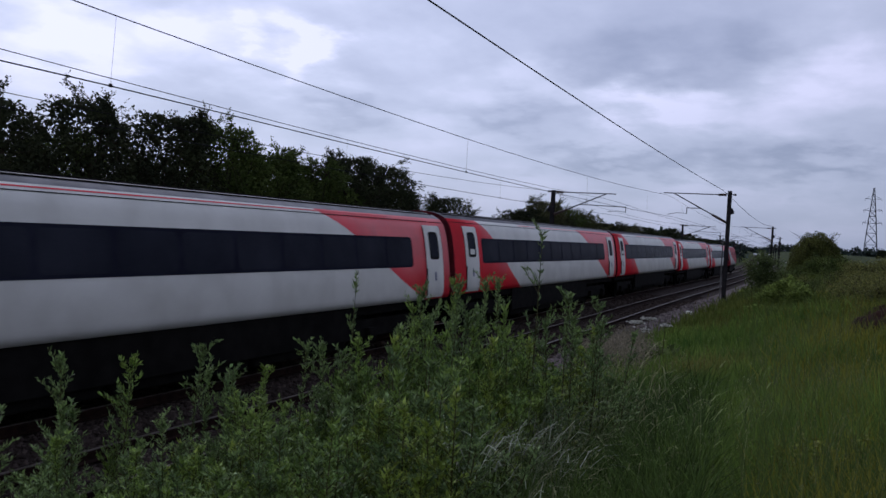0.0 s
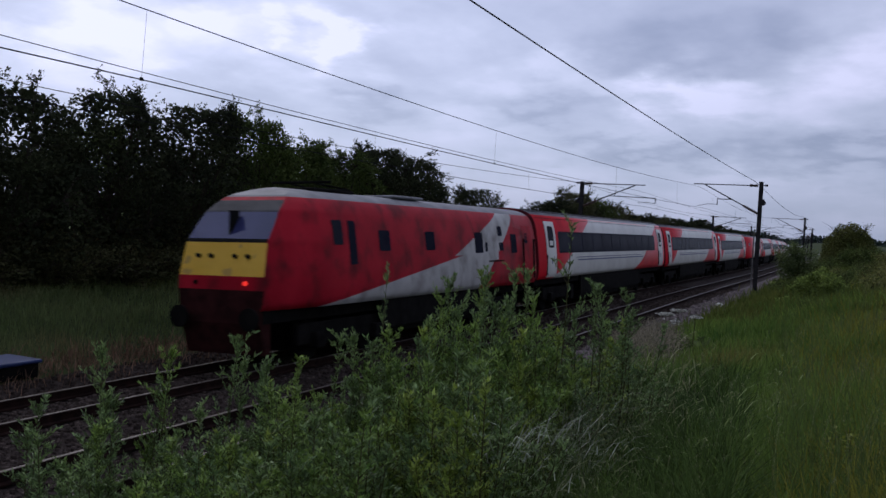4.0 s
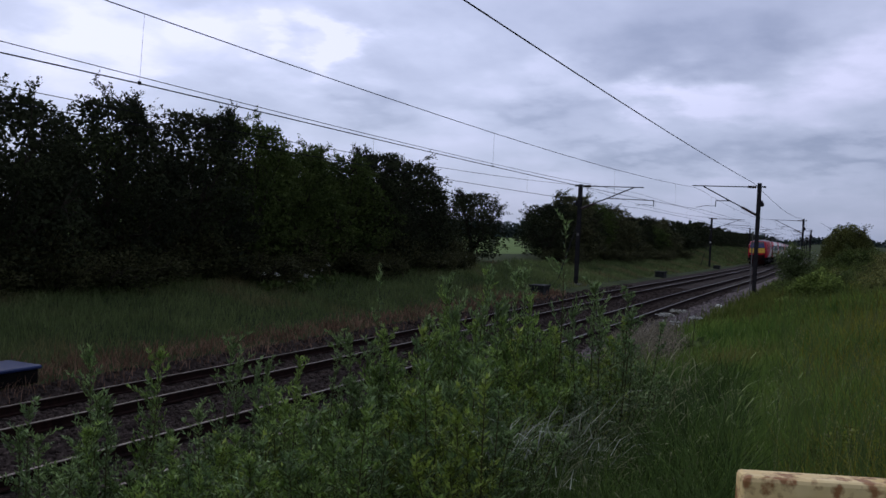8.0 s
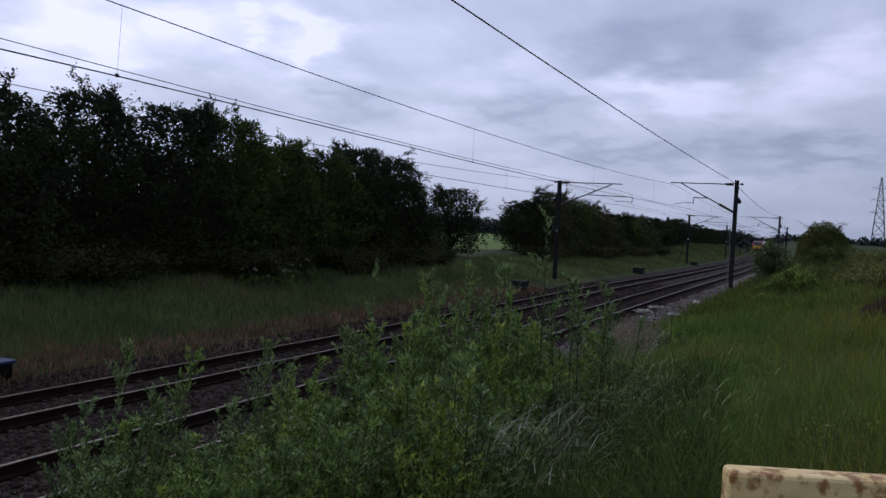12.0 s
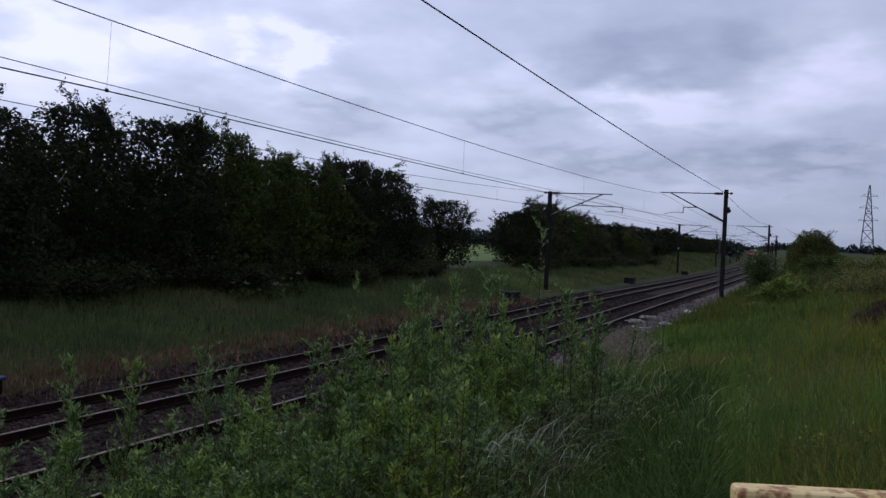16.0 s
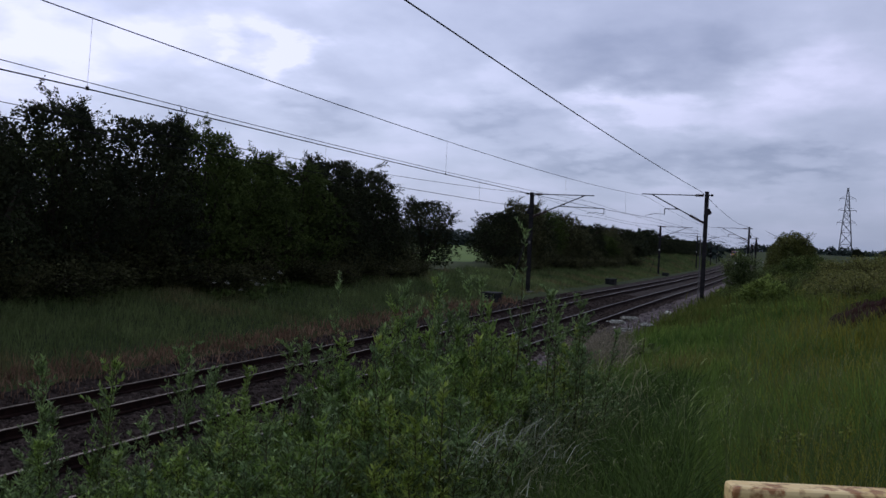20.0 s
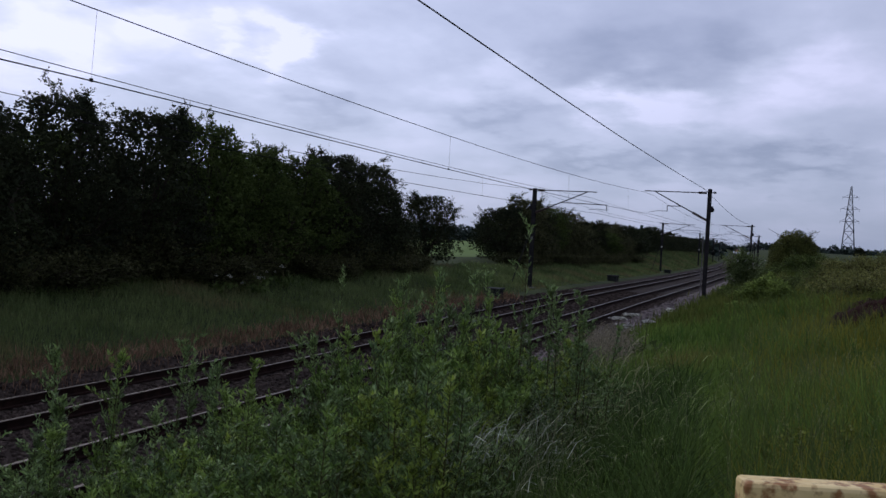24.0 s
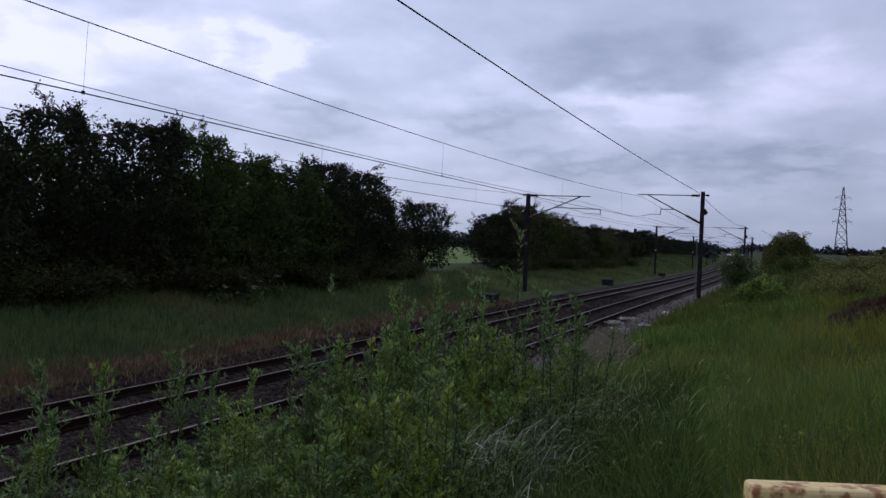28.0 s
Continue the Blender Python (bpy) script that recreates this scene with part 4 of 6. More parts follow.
# ---------------------------------------------------------------- trees and bushes
def tree_parts(th, h, r, n_leaves, leaf, material, low=0.12, seed=0, sprays=16, split=False, dome=False, fine_core=False):
    """Trunk, limbs and a crown of leaves hung on twigs, uneven and open at the edge."""
    g = np.random.default_rng(seed)
    bm = bmesh.new()
    fork = h * 0.3
    lean = g.normal(0, 0.12, 2)
    tube(bm, [(0, 0, -0.4), (lean[0] * 0.4, lean[1] * 0.4, fork * 0.5), (lean[0], lean[1], fork)], [0.16, 0.12, 0.1], 8)
    part("trunk", bm, M_BARK, th)
    lines = []
    rough = bmesh.new()
    for i in range(11):
        a = i * 2.4 + g.normal(0, 0.3)
        e = g.uniform(0.35, 1.0)
        rr = r * g.uniform(0.55, 1.0) * math.sqrt(1 - (e - 0.5) ** 2 * 1.6)
        end = Vector((math.cos(a) * rr, math.sin(a) * rr, h * (0.28 + 0.66 * e)))
        st = Vector((lean[0], lean[1], fork * g.uniform(0.6, 1.0)))
        mid = st.lerp(end, 0.5) + Vector((0, 0, 0.2 * r * g.uniform(-0.3, 1)))
        bm = bmesh.new() if split else rough
        tube(bm, [st, mid, end], [0.07, 0.045, 0.015], 5)
        for k in range(5):
            p = mid.lerp(end, g.uniform(0, 1))
            q = p + Vector(g.normal(0, 0.36 * r, 3)) * 0.7
            q.z = min(max(q.z, h * low), h * 0.98)
            tube(bm, [p, q], [0.02, 0.007], 4)
            lines.append((np.array(p), np.array(q)))
        lines.append((np.array(mid), np.array(end)))
        if split:
            part("limb", bm, M_BARK, th)
    for i in range(sprays):
        a, e = g.uniform(0, 6.28), g.uniform(0.0, 1.0)
        base = np.array((math.cos(a) * r * 0.75 * e, math.sin(a) * r * 0.75 * e, h * (0.93 - 0.22 * e * e)))
        tip = base + np.array((math.cos(a) * 0.45 * e + g.normal(0, 0.12), math.sin(a) * 0.45 * e + g.normal(0, 0.12), g.uniform(0.25, 0.75)))
        tube(rough, [Vector(base), Vector(tip)], [0.015, 0.005], 4)
        lines.append((base, tip))
        lines.append((base * 0.5 + tip * 0.5, tip))
    part("twig_work", rough, M_BARK, th)["kind"] = "stuff"
    # leaves: along the twigs, and on an uneven shell and core of lobes
    n1 = int(n_leaves * (0.04 if dome else 0.45))
    idx = g.integers(0, len(lines), n1)
    A, B = np.array([l[0] for l in lines])[idx], np.array([l[1] for l in lines])[idx]
    p1 = A + (B - A) * g.uniform(0, 1.05, (n1, 1)) + g.normal(0, 0.13, (n1, 3))
    lobes = []
    for i in range(16):
        a, e = i * 2.4 + g.normal(0, 0.2), (i + 0.5) / 16
        z = h * (low + 0.12 + (0.8 - low) * e)
        w = r * math.sqrt(max(0.08, 1 - ((z / h - 0.46) / 0.62) ** 2)) * g.uniform(0.45, 0.8)
        if dome:
            z = h * (0.08 + 0.66 * e)
            w = r * math.sqrt(max(0.05, 1 - (z / h) ** 2)) * g.uniform(0.5, 0.74)
        lobes.append((math.cos(a) * w, math.sin(a) * w, z, r * g.uniform(0.27, 0.42)))
    lobes = np.array(lobes)
    n2 = n_leaves - n1
    k = g.integers(0, len(lobes), n2)
    d = g.normal(size=(n2, 3))
    d /= np.linalg.norm(d, axis=1, keepdims=True)
    p2 = lobes[k, :3] + d * (lobes[k, 3] * g.uniform(0.6, 0.99 if dome else 1.12, n2))[:, None]
    if dome:
        d[:, 2] = np.abs(d[:, 2])
        lump = 1 + 0.07 * np.sin(d[:, 0] * 9 + d[:, 2] * 5) * np.sin(d[:, 1] * 8)
        p2 = d * np.array([r, r, h * 0.97]) * (lump * g.uniform(0.74, 1.02, n2) ** 0.6)[:, None]
    pos = np.concatenate([p1, p2])
    pos[:, 2] = np.maximum(pos[:, 2], 0.05)
    aim = pos - np.array([0, 0, h * 0.45]) + g.normal(0, r * 0.6, pos.shape)
    ln = leaf * g.uniform(0.6, 1.35, len(pos))
    v, f = leaf_arrays(pos, aim, ln, ln * g.uniform(0.26, 0.4, len(pos)))
    array_mesh("crown", v, f, material, th)
    if fine_core:
        # dark dense inner leaves that close the crown
        m = 7000
        d = g.normal(size=(m, 3))
        d[:, 2] = np.abs(d[:, 2])
        d /= np.linalg.norm(d, axis=1, keepdims=True)
        q = d * np.array([r, r, h * 0.97]) * g.uniform(0.6, 0.82, (m, 1))
        v, f = leaf_arrays(q, g.normal(size=(m, 3)), np.full(m, 0.26), np.full(m, 0.1))
        array_mesh("inner_foliage", v, f, material, th)


def hedge_tree(th, h, r, material, seed, fill, fans=105):
    """A hedgerow tree: trunk, limbs, and leafy sprays that fan out of an uneven crown."""
    g = np.random.default_rng(seed)
    bm = bmesh.new()
    fork = h * 0.26
    tube(bm, [(0, 0, -0.4), (0.1, 0.05, fork * 0.5), (0.05, 0.1, fork)], [0.17, 0.13, 0.11], 8)
    part("trunk", bm, M_BARK, th)
    ph = g.uniform(0, 6.28, 4)

    def skin(a, e):
        w = r * math.sqrt(max(0.10, 1 - ((e - 0.42) / 0.64) ** 2))
        return w * (0.86 + 0.13 * math.sin(2 * a + ph[0] + 5 * e) + 0.12 * math.sin(3 * a - 7 * e + ph[1]))
    hubs = []
    for i in range(13):
        a, e = i * 2.4 + g.normal(0, 0.3), 0.2 + 0.72 * ((i * 0.618) % 1)
        end = Vector((math.cos(a) * skin(a, e) * 0.6, math.sin(a) * skin(a, e) * 0.6, h * e))
        st = Vector((0.05, 0.1, fork * g.uniform(0.55, 1.0)))
        mid = st.lerp(end, 0.5) + Vector((0, 0, 0.25 * g.uniform(-0.3, 1)))
        bm = bmesh.new()
        tube(bm, [st, mid, end], [0.075, 0.05, 0.02], 5)
        part("limb", bm, M_BARK, th)
        hubs.append(np.array(end))
    hubs = np.array(hubs)
    twigs = bmesh.new()
    P, A, Ls = [], [], []
    for i in range(fans):
        a = g.uniform(0, 6.28)
        e = g.uniform(0.13, 1.0) ** 0.8
        w = skin(a, e)
        tip = np.array((math.cos(a) * w, math.sin(a) * w, h * e * (0.96 + 0.05 * math.sin(a * 2 + ph[2]))))
        tip += g.normal(0, 0.12, 3)
        st = hubs[np.argmin(np.linalg.norm(hubs - tip, axis=1))]
        if e > 0.8:
            tip[2] += g.uniform(-0.25, 0.5) * (0.9 if g.uniform() < 0.25 else 0.55)
        bend_up = np.array((0, 0, 0.18))
        mid = st * 0.5 + tip * 0.5 + bend_up
        tube(twigs, [Vector(st), Vector(mid), Vector(tip)], [0.02, 0.013, 0.004], 4)
        heading = (tip - st) / (np.linalg.norm(tip - st) + 1e-6)
        for k in range(10):
            u = g.uniform(0.3, 1.0)
            b = (mid * (1 - (u - 0.5) * 2) + tip * (u - 0.5) * 2) if u > 0.5 else st * (1 - 2 * u) + mid * 2 * u
            d = heading * 0.7 + g.normal(0, 0.55, 3) + np.array((0, 0, 0.15))
            d /= np.linalg.norm(d)
            L = g.uniform(0.18, 0.5)
            m = 17
            t = g.uniform(0.05, 1.0, m)
            P.append(b + d * (L * t)[:, None] + g.normal(0, 0.035, (m, 3)))
            A.append(d + g.normal(0, 0.75, (m, 3)))
            Ls.append(g.uniform(0.05, 0.105, m))
    part("twig_work", twigs, M_BARK, th)["kind"] = "stuff"
    e = g.uniform(0.1, 0.95, fill)
    a = g.uniform(0, 6.28, fill)
    w = np.array([skin(x, y) for x, y in zip(a, e)]) * np.sqrt(g.uniform(0.05, 0.75, fill))
    P.append(np.stack([np.cos(a) * w, np.sin(a) * w, h * e], 1))
    A.append(g.normal(size=(fill, 3)))
    Ls.append(g.uniform(0.12, 0.22, fill))
    P, A, Ls = np.concatenate(P), np.concatenate(A), np.concatenate(Ls)
    P[:, 2] = np.maximum(P[:, 2], 0.03)
    v, f = leaf_arrays(P, A, Ls, Ls * g.uniform(0.24, 0.38, len(Ls)))
    array_mesh("crown", v, f, material, th)


def weed_parts(th, seed):
    """Leafy upright weed stems that fan out of one root, a metre tall."""
    g = np.random.default_rng(seed)
    for i in range(17):
        a, out = i * 2.4, 0.48 * math.sqrt((i + 0.3) / 17)
        tip = np.array((math.cos(a) * out, math.sin(a) * out, g.uniform(0.6, 1.0) * (1.05 - 0.5 * out)))
        foot = tip * np.array((0.35, 0.35, 0))
        bm = bmesh.new()
        tube(bm, [Vector(foot) - Vector((0, 0, 0.05)), Vector(tip)], [0.008, 0.003], 4)
        stem = part("stem", bm, M_STEM, th)
        k = g.uniform(0.12, 1.0, 170)
        pos = foot * (1 - k)[:, None] + tip * k[:, None] + g.normal(0, 0.035, (170, 3))
        b = g.uniform(0, 6.28, 170)
        v, f = leaf_arrays(pos, np.stack([np.cos(b), np.sin(b), g.uniform(-0.2, 0.9, 170)], 1), g.uniform(0.06, 0.12, 170), g.uniform(0.014, 0.03, 170))
        array_mesh("foliage", v, f, M_FRESH, stem)


def scaled(x, y, turn, s, sz=None):
    z = float(ground_z(x, y))
    return Matrix.Translation((x, y, z)) @ Matrix.Rotation(turn, 4, "Z") @ Matrix.Diagonal((s, s, sz or s, 1))


def plant_trees():
    kinds = []
    for i, (m, lab) in enumerate(((M_LEAF, "dark green hawthorn tree in the trackside hedgerow"), (M_LEAF, "dark leafy hedgerow tree with ragged top"), (M_LEAFG, "fresh green bushy tree in the hedgerow"), (M_LEAF, "dense dark hawthorn with loose outer sprays"), (M_BROWNLEAF, "brownish green hawthorn in the hedgerow"))):
        th = thing("hedgerow_tree", lab, "tree", "trees along the far side of the line")
        hedge_tree(th, 6.0, 2.5, m, 20 + i, (5400, 5000, 6600, 5600, 5600)[i])
        kinds.append(th)
    far = thing("hedgerow_tree", "dark green tree in the line beside the railway", "tree", "trees along the far side of the line")
    tree_parts(far, 6.0, 3.0, 4600, 0.26, M_LEAF, low=0.02, seed=41)
    used = set()

    def put(src, X, y, h, r, base_r=2.5):
        x = X + float(bend(y))
        m = Matrix.Translation((x, y, float(ground_z(x, y)) - 0.1)) @ Matrix.Rotation((X * 7 + y * 1.3) % 6.28, 4, "Z") @ Matrix.Diagonal((r / base_r, r / base_r, h / 6.3, 1))
        if src not in used:
            used.add(src)
            src.matrix_basis = m
        else:
            c = copy_thing(src, Matrix.Identity(4))
            c.matrix_basis = m
    front = ((-13, 4.5, 5.8, 2.6, 1), (-13, 9, 5.8, 2.6, 0), (-13.0, 13.2, 5.9, 2.7, 1), (-12.8, 17.6, 5.9, 2.6, 3), (-12.9, 21.4, 6.1, 2.5, 1), (-12.6, 25.0, 6.3, 2.6, 0), (-12.7, 28.4, 6.2, 2.2, 2),
             (-12.8, 31.6, 5.4, 2.6, 2), (-12.9, 35.2, 5.3, 2.7, 2), (-12.9, 38.7, 6.05, 2.5, 0), (-13.0, 42.6, 6.0, 2.6, 1), (-13.4, 45.2, 5.0, 2.0, 3), (-13.9, 53.4, 4.9, 2.5, 0))
    for X, y, h, r, k in front:
        put(kinds[k], X, y, h, r)
    for i, y in enumerate(np.arange(3, 47, 4.3)):
        put(kinds[(i + 1) % 4], -16.4 - 0.4 * (i % 2), float(y), (3.6 if y < 22 else 4.6) + 0.4 * (i % 3), 2.6)
    y = 67.0
    i = 0
    while y < 420:
        hh = 4.7 + 0.85 * math.sin(i * 2.1) + 0.5 * math.sin(i * 0.9) + (0.5 if 78 < y < 86 else 0) - (0.6 if y > 100 else 0)
        hh -= BANK * 0.9 * min(max((y - 108.0) / 50.0, 0), 1)
        put(kinds[(0, 4, 1, 2, 4)[i % 5]] if y < 125 else far, -13.4 + 0.5 * math.sin(i * 1.7), y, hh, 2.7, 2.5 if y < 125 else 3.0)
        if y > 76:
            put(far, -17.5, y + 2.5, hh * 0.95, 2.8, 3.0)
        y += (4.6 if i % 3 else 5.4) if y < 125 else 6.0
        i += 1
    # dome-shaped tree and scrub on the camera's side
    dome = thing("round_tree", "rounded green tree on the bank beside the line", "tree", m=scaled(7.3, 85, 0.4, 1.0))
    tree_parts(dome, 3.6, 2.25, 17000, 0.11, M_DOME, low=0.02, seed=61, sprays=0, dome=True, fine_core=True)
    dome2 = thing("round_tree", "low dark green bush in front of the rounded tree", "bush", m=scaled(8.0, 66, 1.4, 1.0))
    tree_parts(dome2, 1.35, 1.25, 6000, 0.1, M_SCRUB, low=0.02, seed=62, sprays=2)
    elder = thing("elder_bush", "grey-green elder bush with white blossom beside a mast", "bush", m=scaled(4.7, 59, 0.2, 1.0))
    tree_parts(elder, 1.85, 1.05, 9000, 0.1, M_WILLOW_GREY, low=0.02, seed=63, sprays=26)
    g = np.random.default_rng(64)
    p = np.array([0, 0, 1.5]) + g.normal(0, 1, (40, 3)) * np.array([0.5, 0.5, 0.28])
    v, f = leaf_arrays(np.repeat(p, 8, 0) + g.normal(0, 0.06, (320, 3)), g.normal(0, 1, (320, 3)), np.full(320, 0.06), np.full(320, 0.025))
    array_mesh("blossom", v, f, M_FLOWER, elder)
    far_round = None
    for x, y, h, r in ((21.7, 150.0, 2.9, 1.7), (18.1, 200.0, 1.9, 1.1), (23.7, 200.0, 1.8, 0.9)):
        m = Matrix.Translation((x, y, float(ground_z(x, y)) - 0.2)) @ Matrix.Diagonal((r / 2.2, r / 2.2, h / 2.6, 1))
        if far_round is None:
            far_round = thing("field_tree", "small dark tree on the edge of the field", "tree", "trees on the horizon", m)
            tree_parts(far_round, 2.6, 2.2, 3000, 0.26, M_LEAF, low=0.0, seed=66, sprays=8, dome=True)
        else:
            copy_thing(far_round, Matrix.Identity(4)).matrix_basis = m
    # scrub on the bank: fresh green weeds by the line, olive brown growth higher up
    fresh, olive, dark = (thing("scrub_bush", lab, "bush", "scrub on the bank") for lab in ("fresh yellow-green leafy weeds on the bank", "low olive brown scrub bush on the bank", "dark green scrub bush on the grassy bank"))
    weed_parts(fresh, 70)
    tree_parts(olive, 1.0, 0.9, 5200, 0.085, M_DOCKLEAF, low=0.0, seed=71, sprays=34)
    tree_parts(dark, 1.0, 0.8, 4600, 0.08, M_SCRUB, low=0.0, seed=72, sprays=26)
    used_scrub = set()
    for i, (src, x, y, h, r) in enumerate((
            (fresh, 6.75, 33.0, 1.2, 0.55), (fresh, 7.25, 32.2, 1.45, 0.6), (fresh, 7.55, 31.0, 1.15, 0.5), (fresh, 7.0, 35.2, 1.35, 0.65), (fresh, 6.4, 36.4, 1.1, 0.6), (dark, 7.75, 34.4, 0.95, 0.6), (fresh, 5.9, 38.0, 0.7, 0.5), (dark, 5.5, 41.5, 0.7, 0.6),
            (fresh, 6.3, 31.0, 0.6, 0.5), (fresh, 7.1, 29.3, 0.55, 0.5), (fresh, 5.3, 44.5, 0.7, 0.6), (dark, 4.6, 48.0, 0.6, 0.6), (fresh, 4.5, 51.5, 0.65, 0.6), (dark, 4.1, 54.5, 0.7, 0.6), (dark, 3.9, 46.5, 0.4, 0.4),
            (olive, 9.0, 27.2, 0.85, 0.75), (olive, 9.4, 29.6, 1.05, 0.9), (olive, 9.9, 32.0, 1.05, 1.0), (dark, 8.8, 30.2, 0.75, 0.7), (olive, 9.7, 25.6, 0.8, 0.8), (olive, 10.4, 29.0, 1.0, 0.9), (olive, 10.9, 33.0, 1.0, 1.0), (olive, 10.1, 36.2, 1.0, 1.0),
            (fresh, 8.25, 26.0, 0.5, 0.45), (fresh, 8.5, 23.6, 0.42, 0.4), (dark, 7.9, 41.0, 0.9, 0.8), (dark, 8.4, 44.5, 0.95, 0.9), (olive, 9.0, 40.0, 0.9, 0.8), (olive, 9.4, 46.5, 1.0, 1.0), (olive, 8.6, 36.6, 0.8, 0.8), (dark, 6.9, 43.0, 0.9, 0.8), (dark, 6.0, 47.0, 0.9, 0.8),
            (olive, 7.2, 50.0, 0.9, 0.9), (olive, 10.9, 43.5, 1.0, 1.0), (olive, 12.3, 49.0, 1.5, 1.2), (olive, 11.3, 55.5, 1.4, 1.3), (dark, 8.6, 55.0, 1.0, 1.0), (olive, 13.9, 56.0, 1.5, 1.4), (olive, 12.6, 42.0, 1.3, 1.1), (olive, 15.6, 52.0, 1.5, 1.4), (dark, 12.3, 30.6, 1.3, 0.7), (olive, 10.0, 62.0, 1.2, 1.2), (dark, 5.6, 66.0, 1.1, 1.0), (dark, 6.3, 72.0, 1.2, 1.1),
            (dark, 5.1, 79.0, 1.3, 0.9), (dark, 5.4, 62.5, 0.9, 0.8), (dark, 6.4, 79.0, 1.4, 1.2), (dark, 9.6, 80.0, 1.3, 1.2), (olive, 9.2, 70.0, 1.0, 1.1), (olive, 12.0, 38.5, 0.9, 0.9), (olive, 14.5, 47.0, 1.4, 1.3), (olive, 11.8, 27.0, 0.8, 0.9), (olive, 13.0, 33.0, 0.9, 1.0))):
        base = 1.0 if src is not fresh else 0.5
        m = Matrix.Translation((x, y, float(ground_z(x, y)) - 0.03)) @ Matrix.Rotation(i * 1.3, 4, "Z") @ Matrix.Diagonal((r / (base * 1.05), r / (base * 1.05), h * (0.85 if src is fresh else 0.5), 1))
        if src in used_scrub:
            src = copy_thing(src, Matrix.Identity(4))
        used_scrub.add(src)
        src.matrix_basis = m
    # low growth at the foot of the hedgerow
    bank = None
    for i in range(58):
        y = 5 + i * 1.12 if i < 38 else 66 + (i - 38) * 2.7
        X = -11.8 + 0.5 * math.sin(i * 2.3) - (1.0 if i % 2 else 0)
        if bank is None:
            bank = thing("bramble_patch", "dark bramble growth at the foot of the hedge", "bush", "brambles under the hedge", scaled(X, y, i, 1.0))
            tree_parts(bank, 1.3, 1.2, 5500, 0.085, M_BROWNLEAF, low=0.02, seed=75, sprays=8)
        else:
            copy_thing(bank, scaled(X, y, i * 2.0, 0.8 + 0.3 * (i % 3), 0.7 + 0.35 * (i % 2)))


M_FRESH = mat("fresh_nettle_leaves", (0.1, 0.15, 0.036), (0.235, 0.3, 0.07), 0.9, 0.75, bump=0, random_by="island", spec=0.1, sheer=0.3)
M_DOCKLEAF = mat("olive_leaves", (0.094, 0.1, 0.028), (0.195, 0.198, 0.058), 0.7, 0.75, bump=0, random_by="island", spec=0.2, sheer=0.2)
M_SCRUB = mat("scrub_leaves", (0.05, 0.075, 0.02), (0.125, 0.16, 0.042), 0.9, 0.75, bump=0, random_by="island", spec=0.1, sheer=0.25)
# Lighter than the hedge leaves: a sunlit tone put into the base colour.
M_DOME = mat("sunlit_round_tree_leaves", (0.06, 0.072, 0.018), (0.132, 0.142, 0.036), 0.7, 0.75, bump=0, random_by="island", spec=0.2, sheer=0.25)
M_WILLOW_GREY = mat("elder_leaves", (0.065, 0.095, 0.034), (0.17, 0.208, 0.078), 0.8, 0.7, bump=0, random_by="island", spec=0.2, sheer=0.25)
plant_trees()


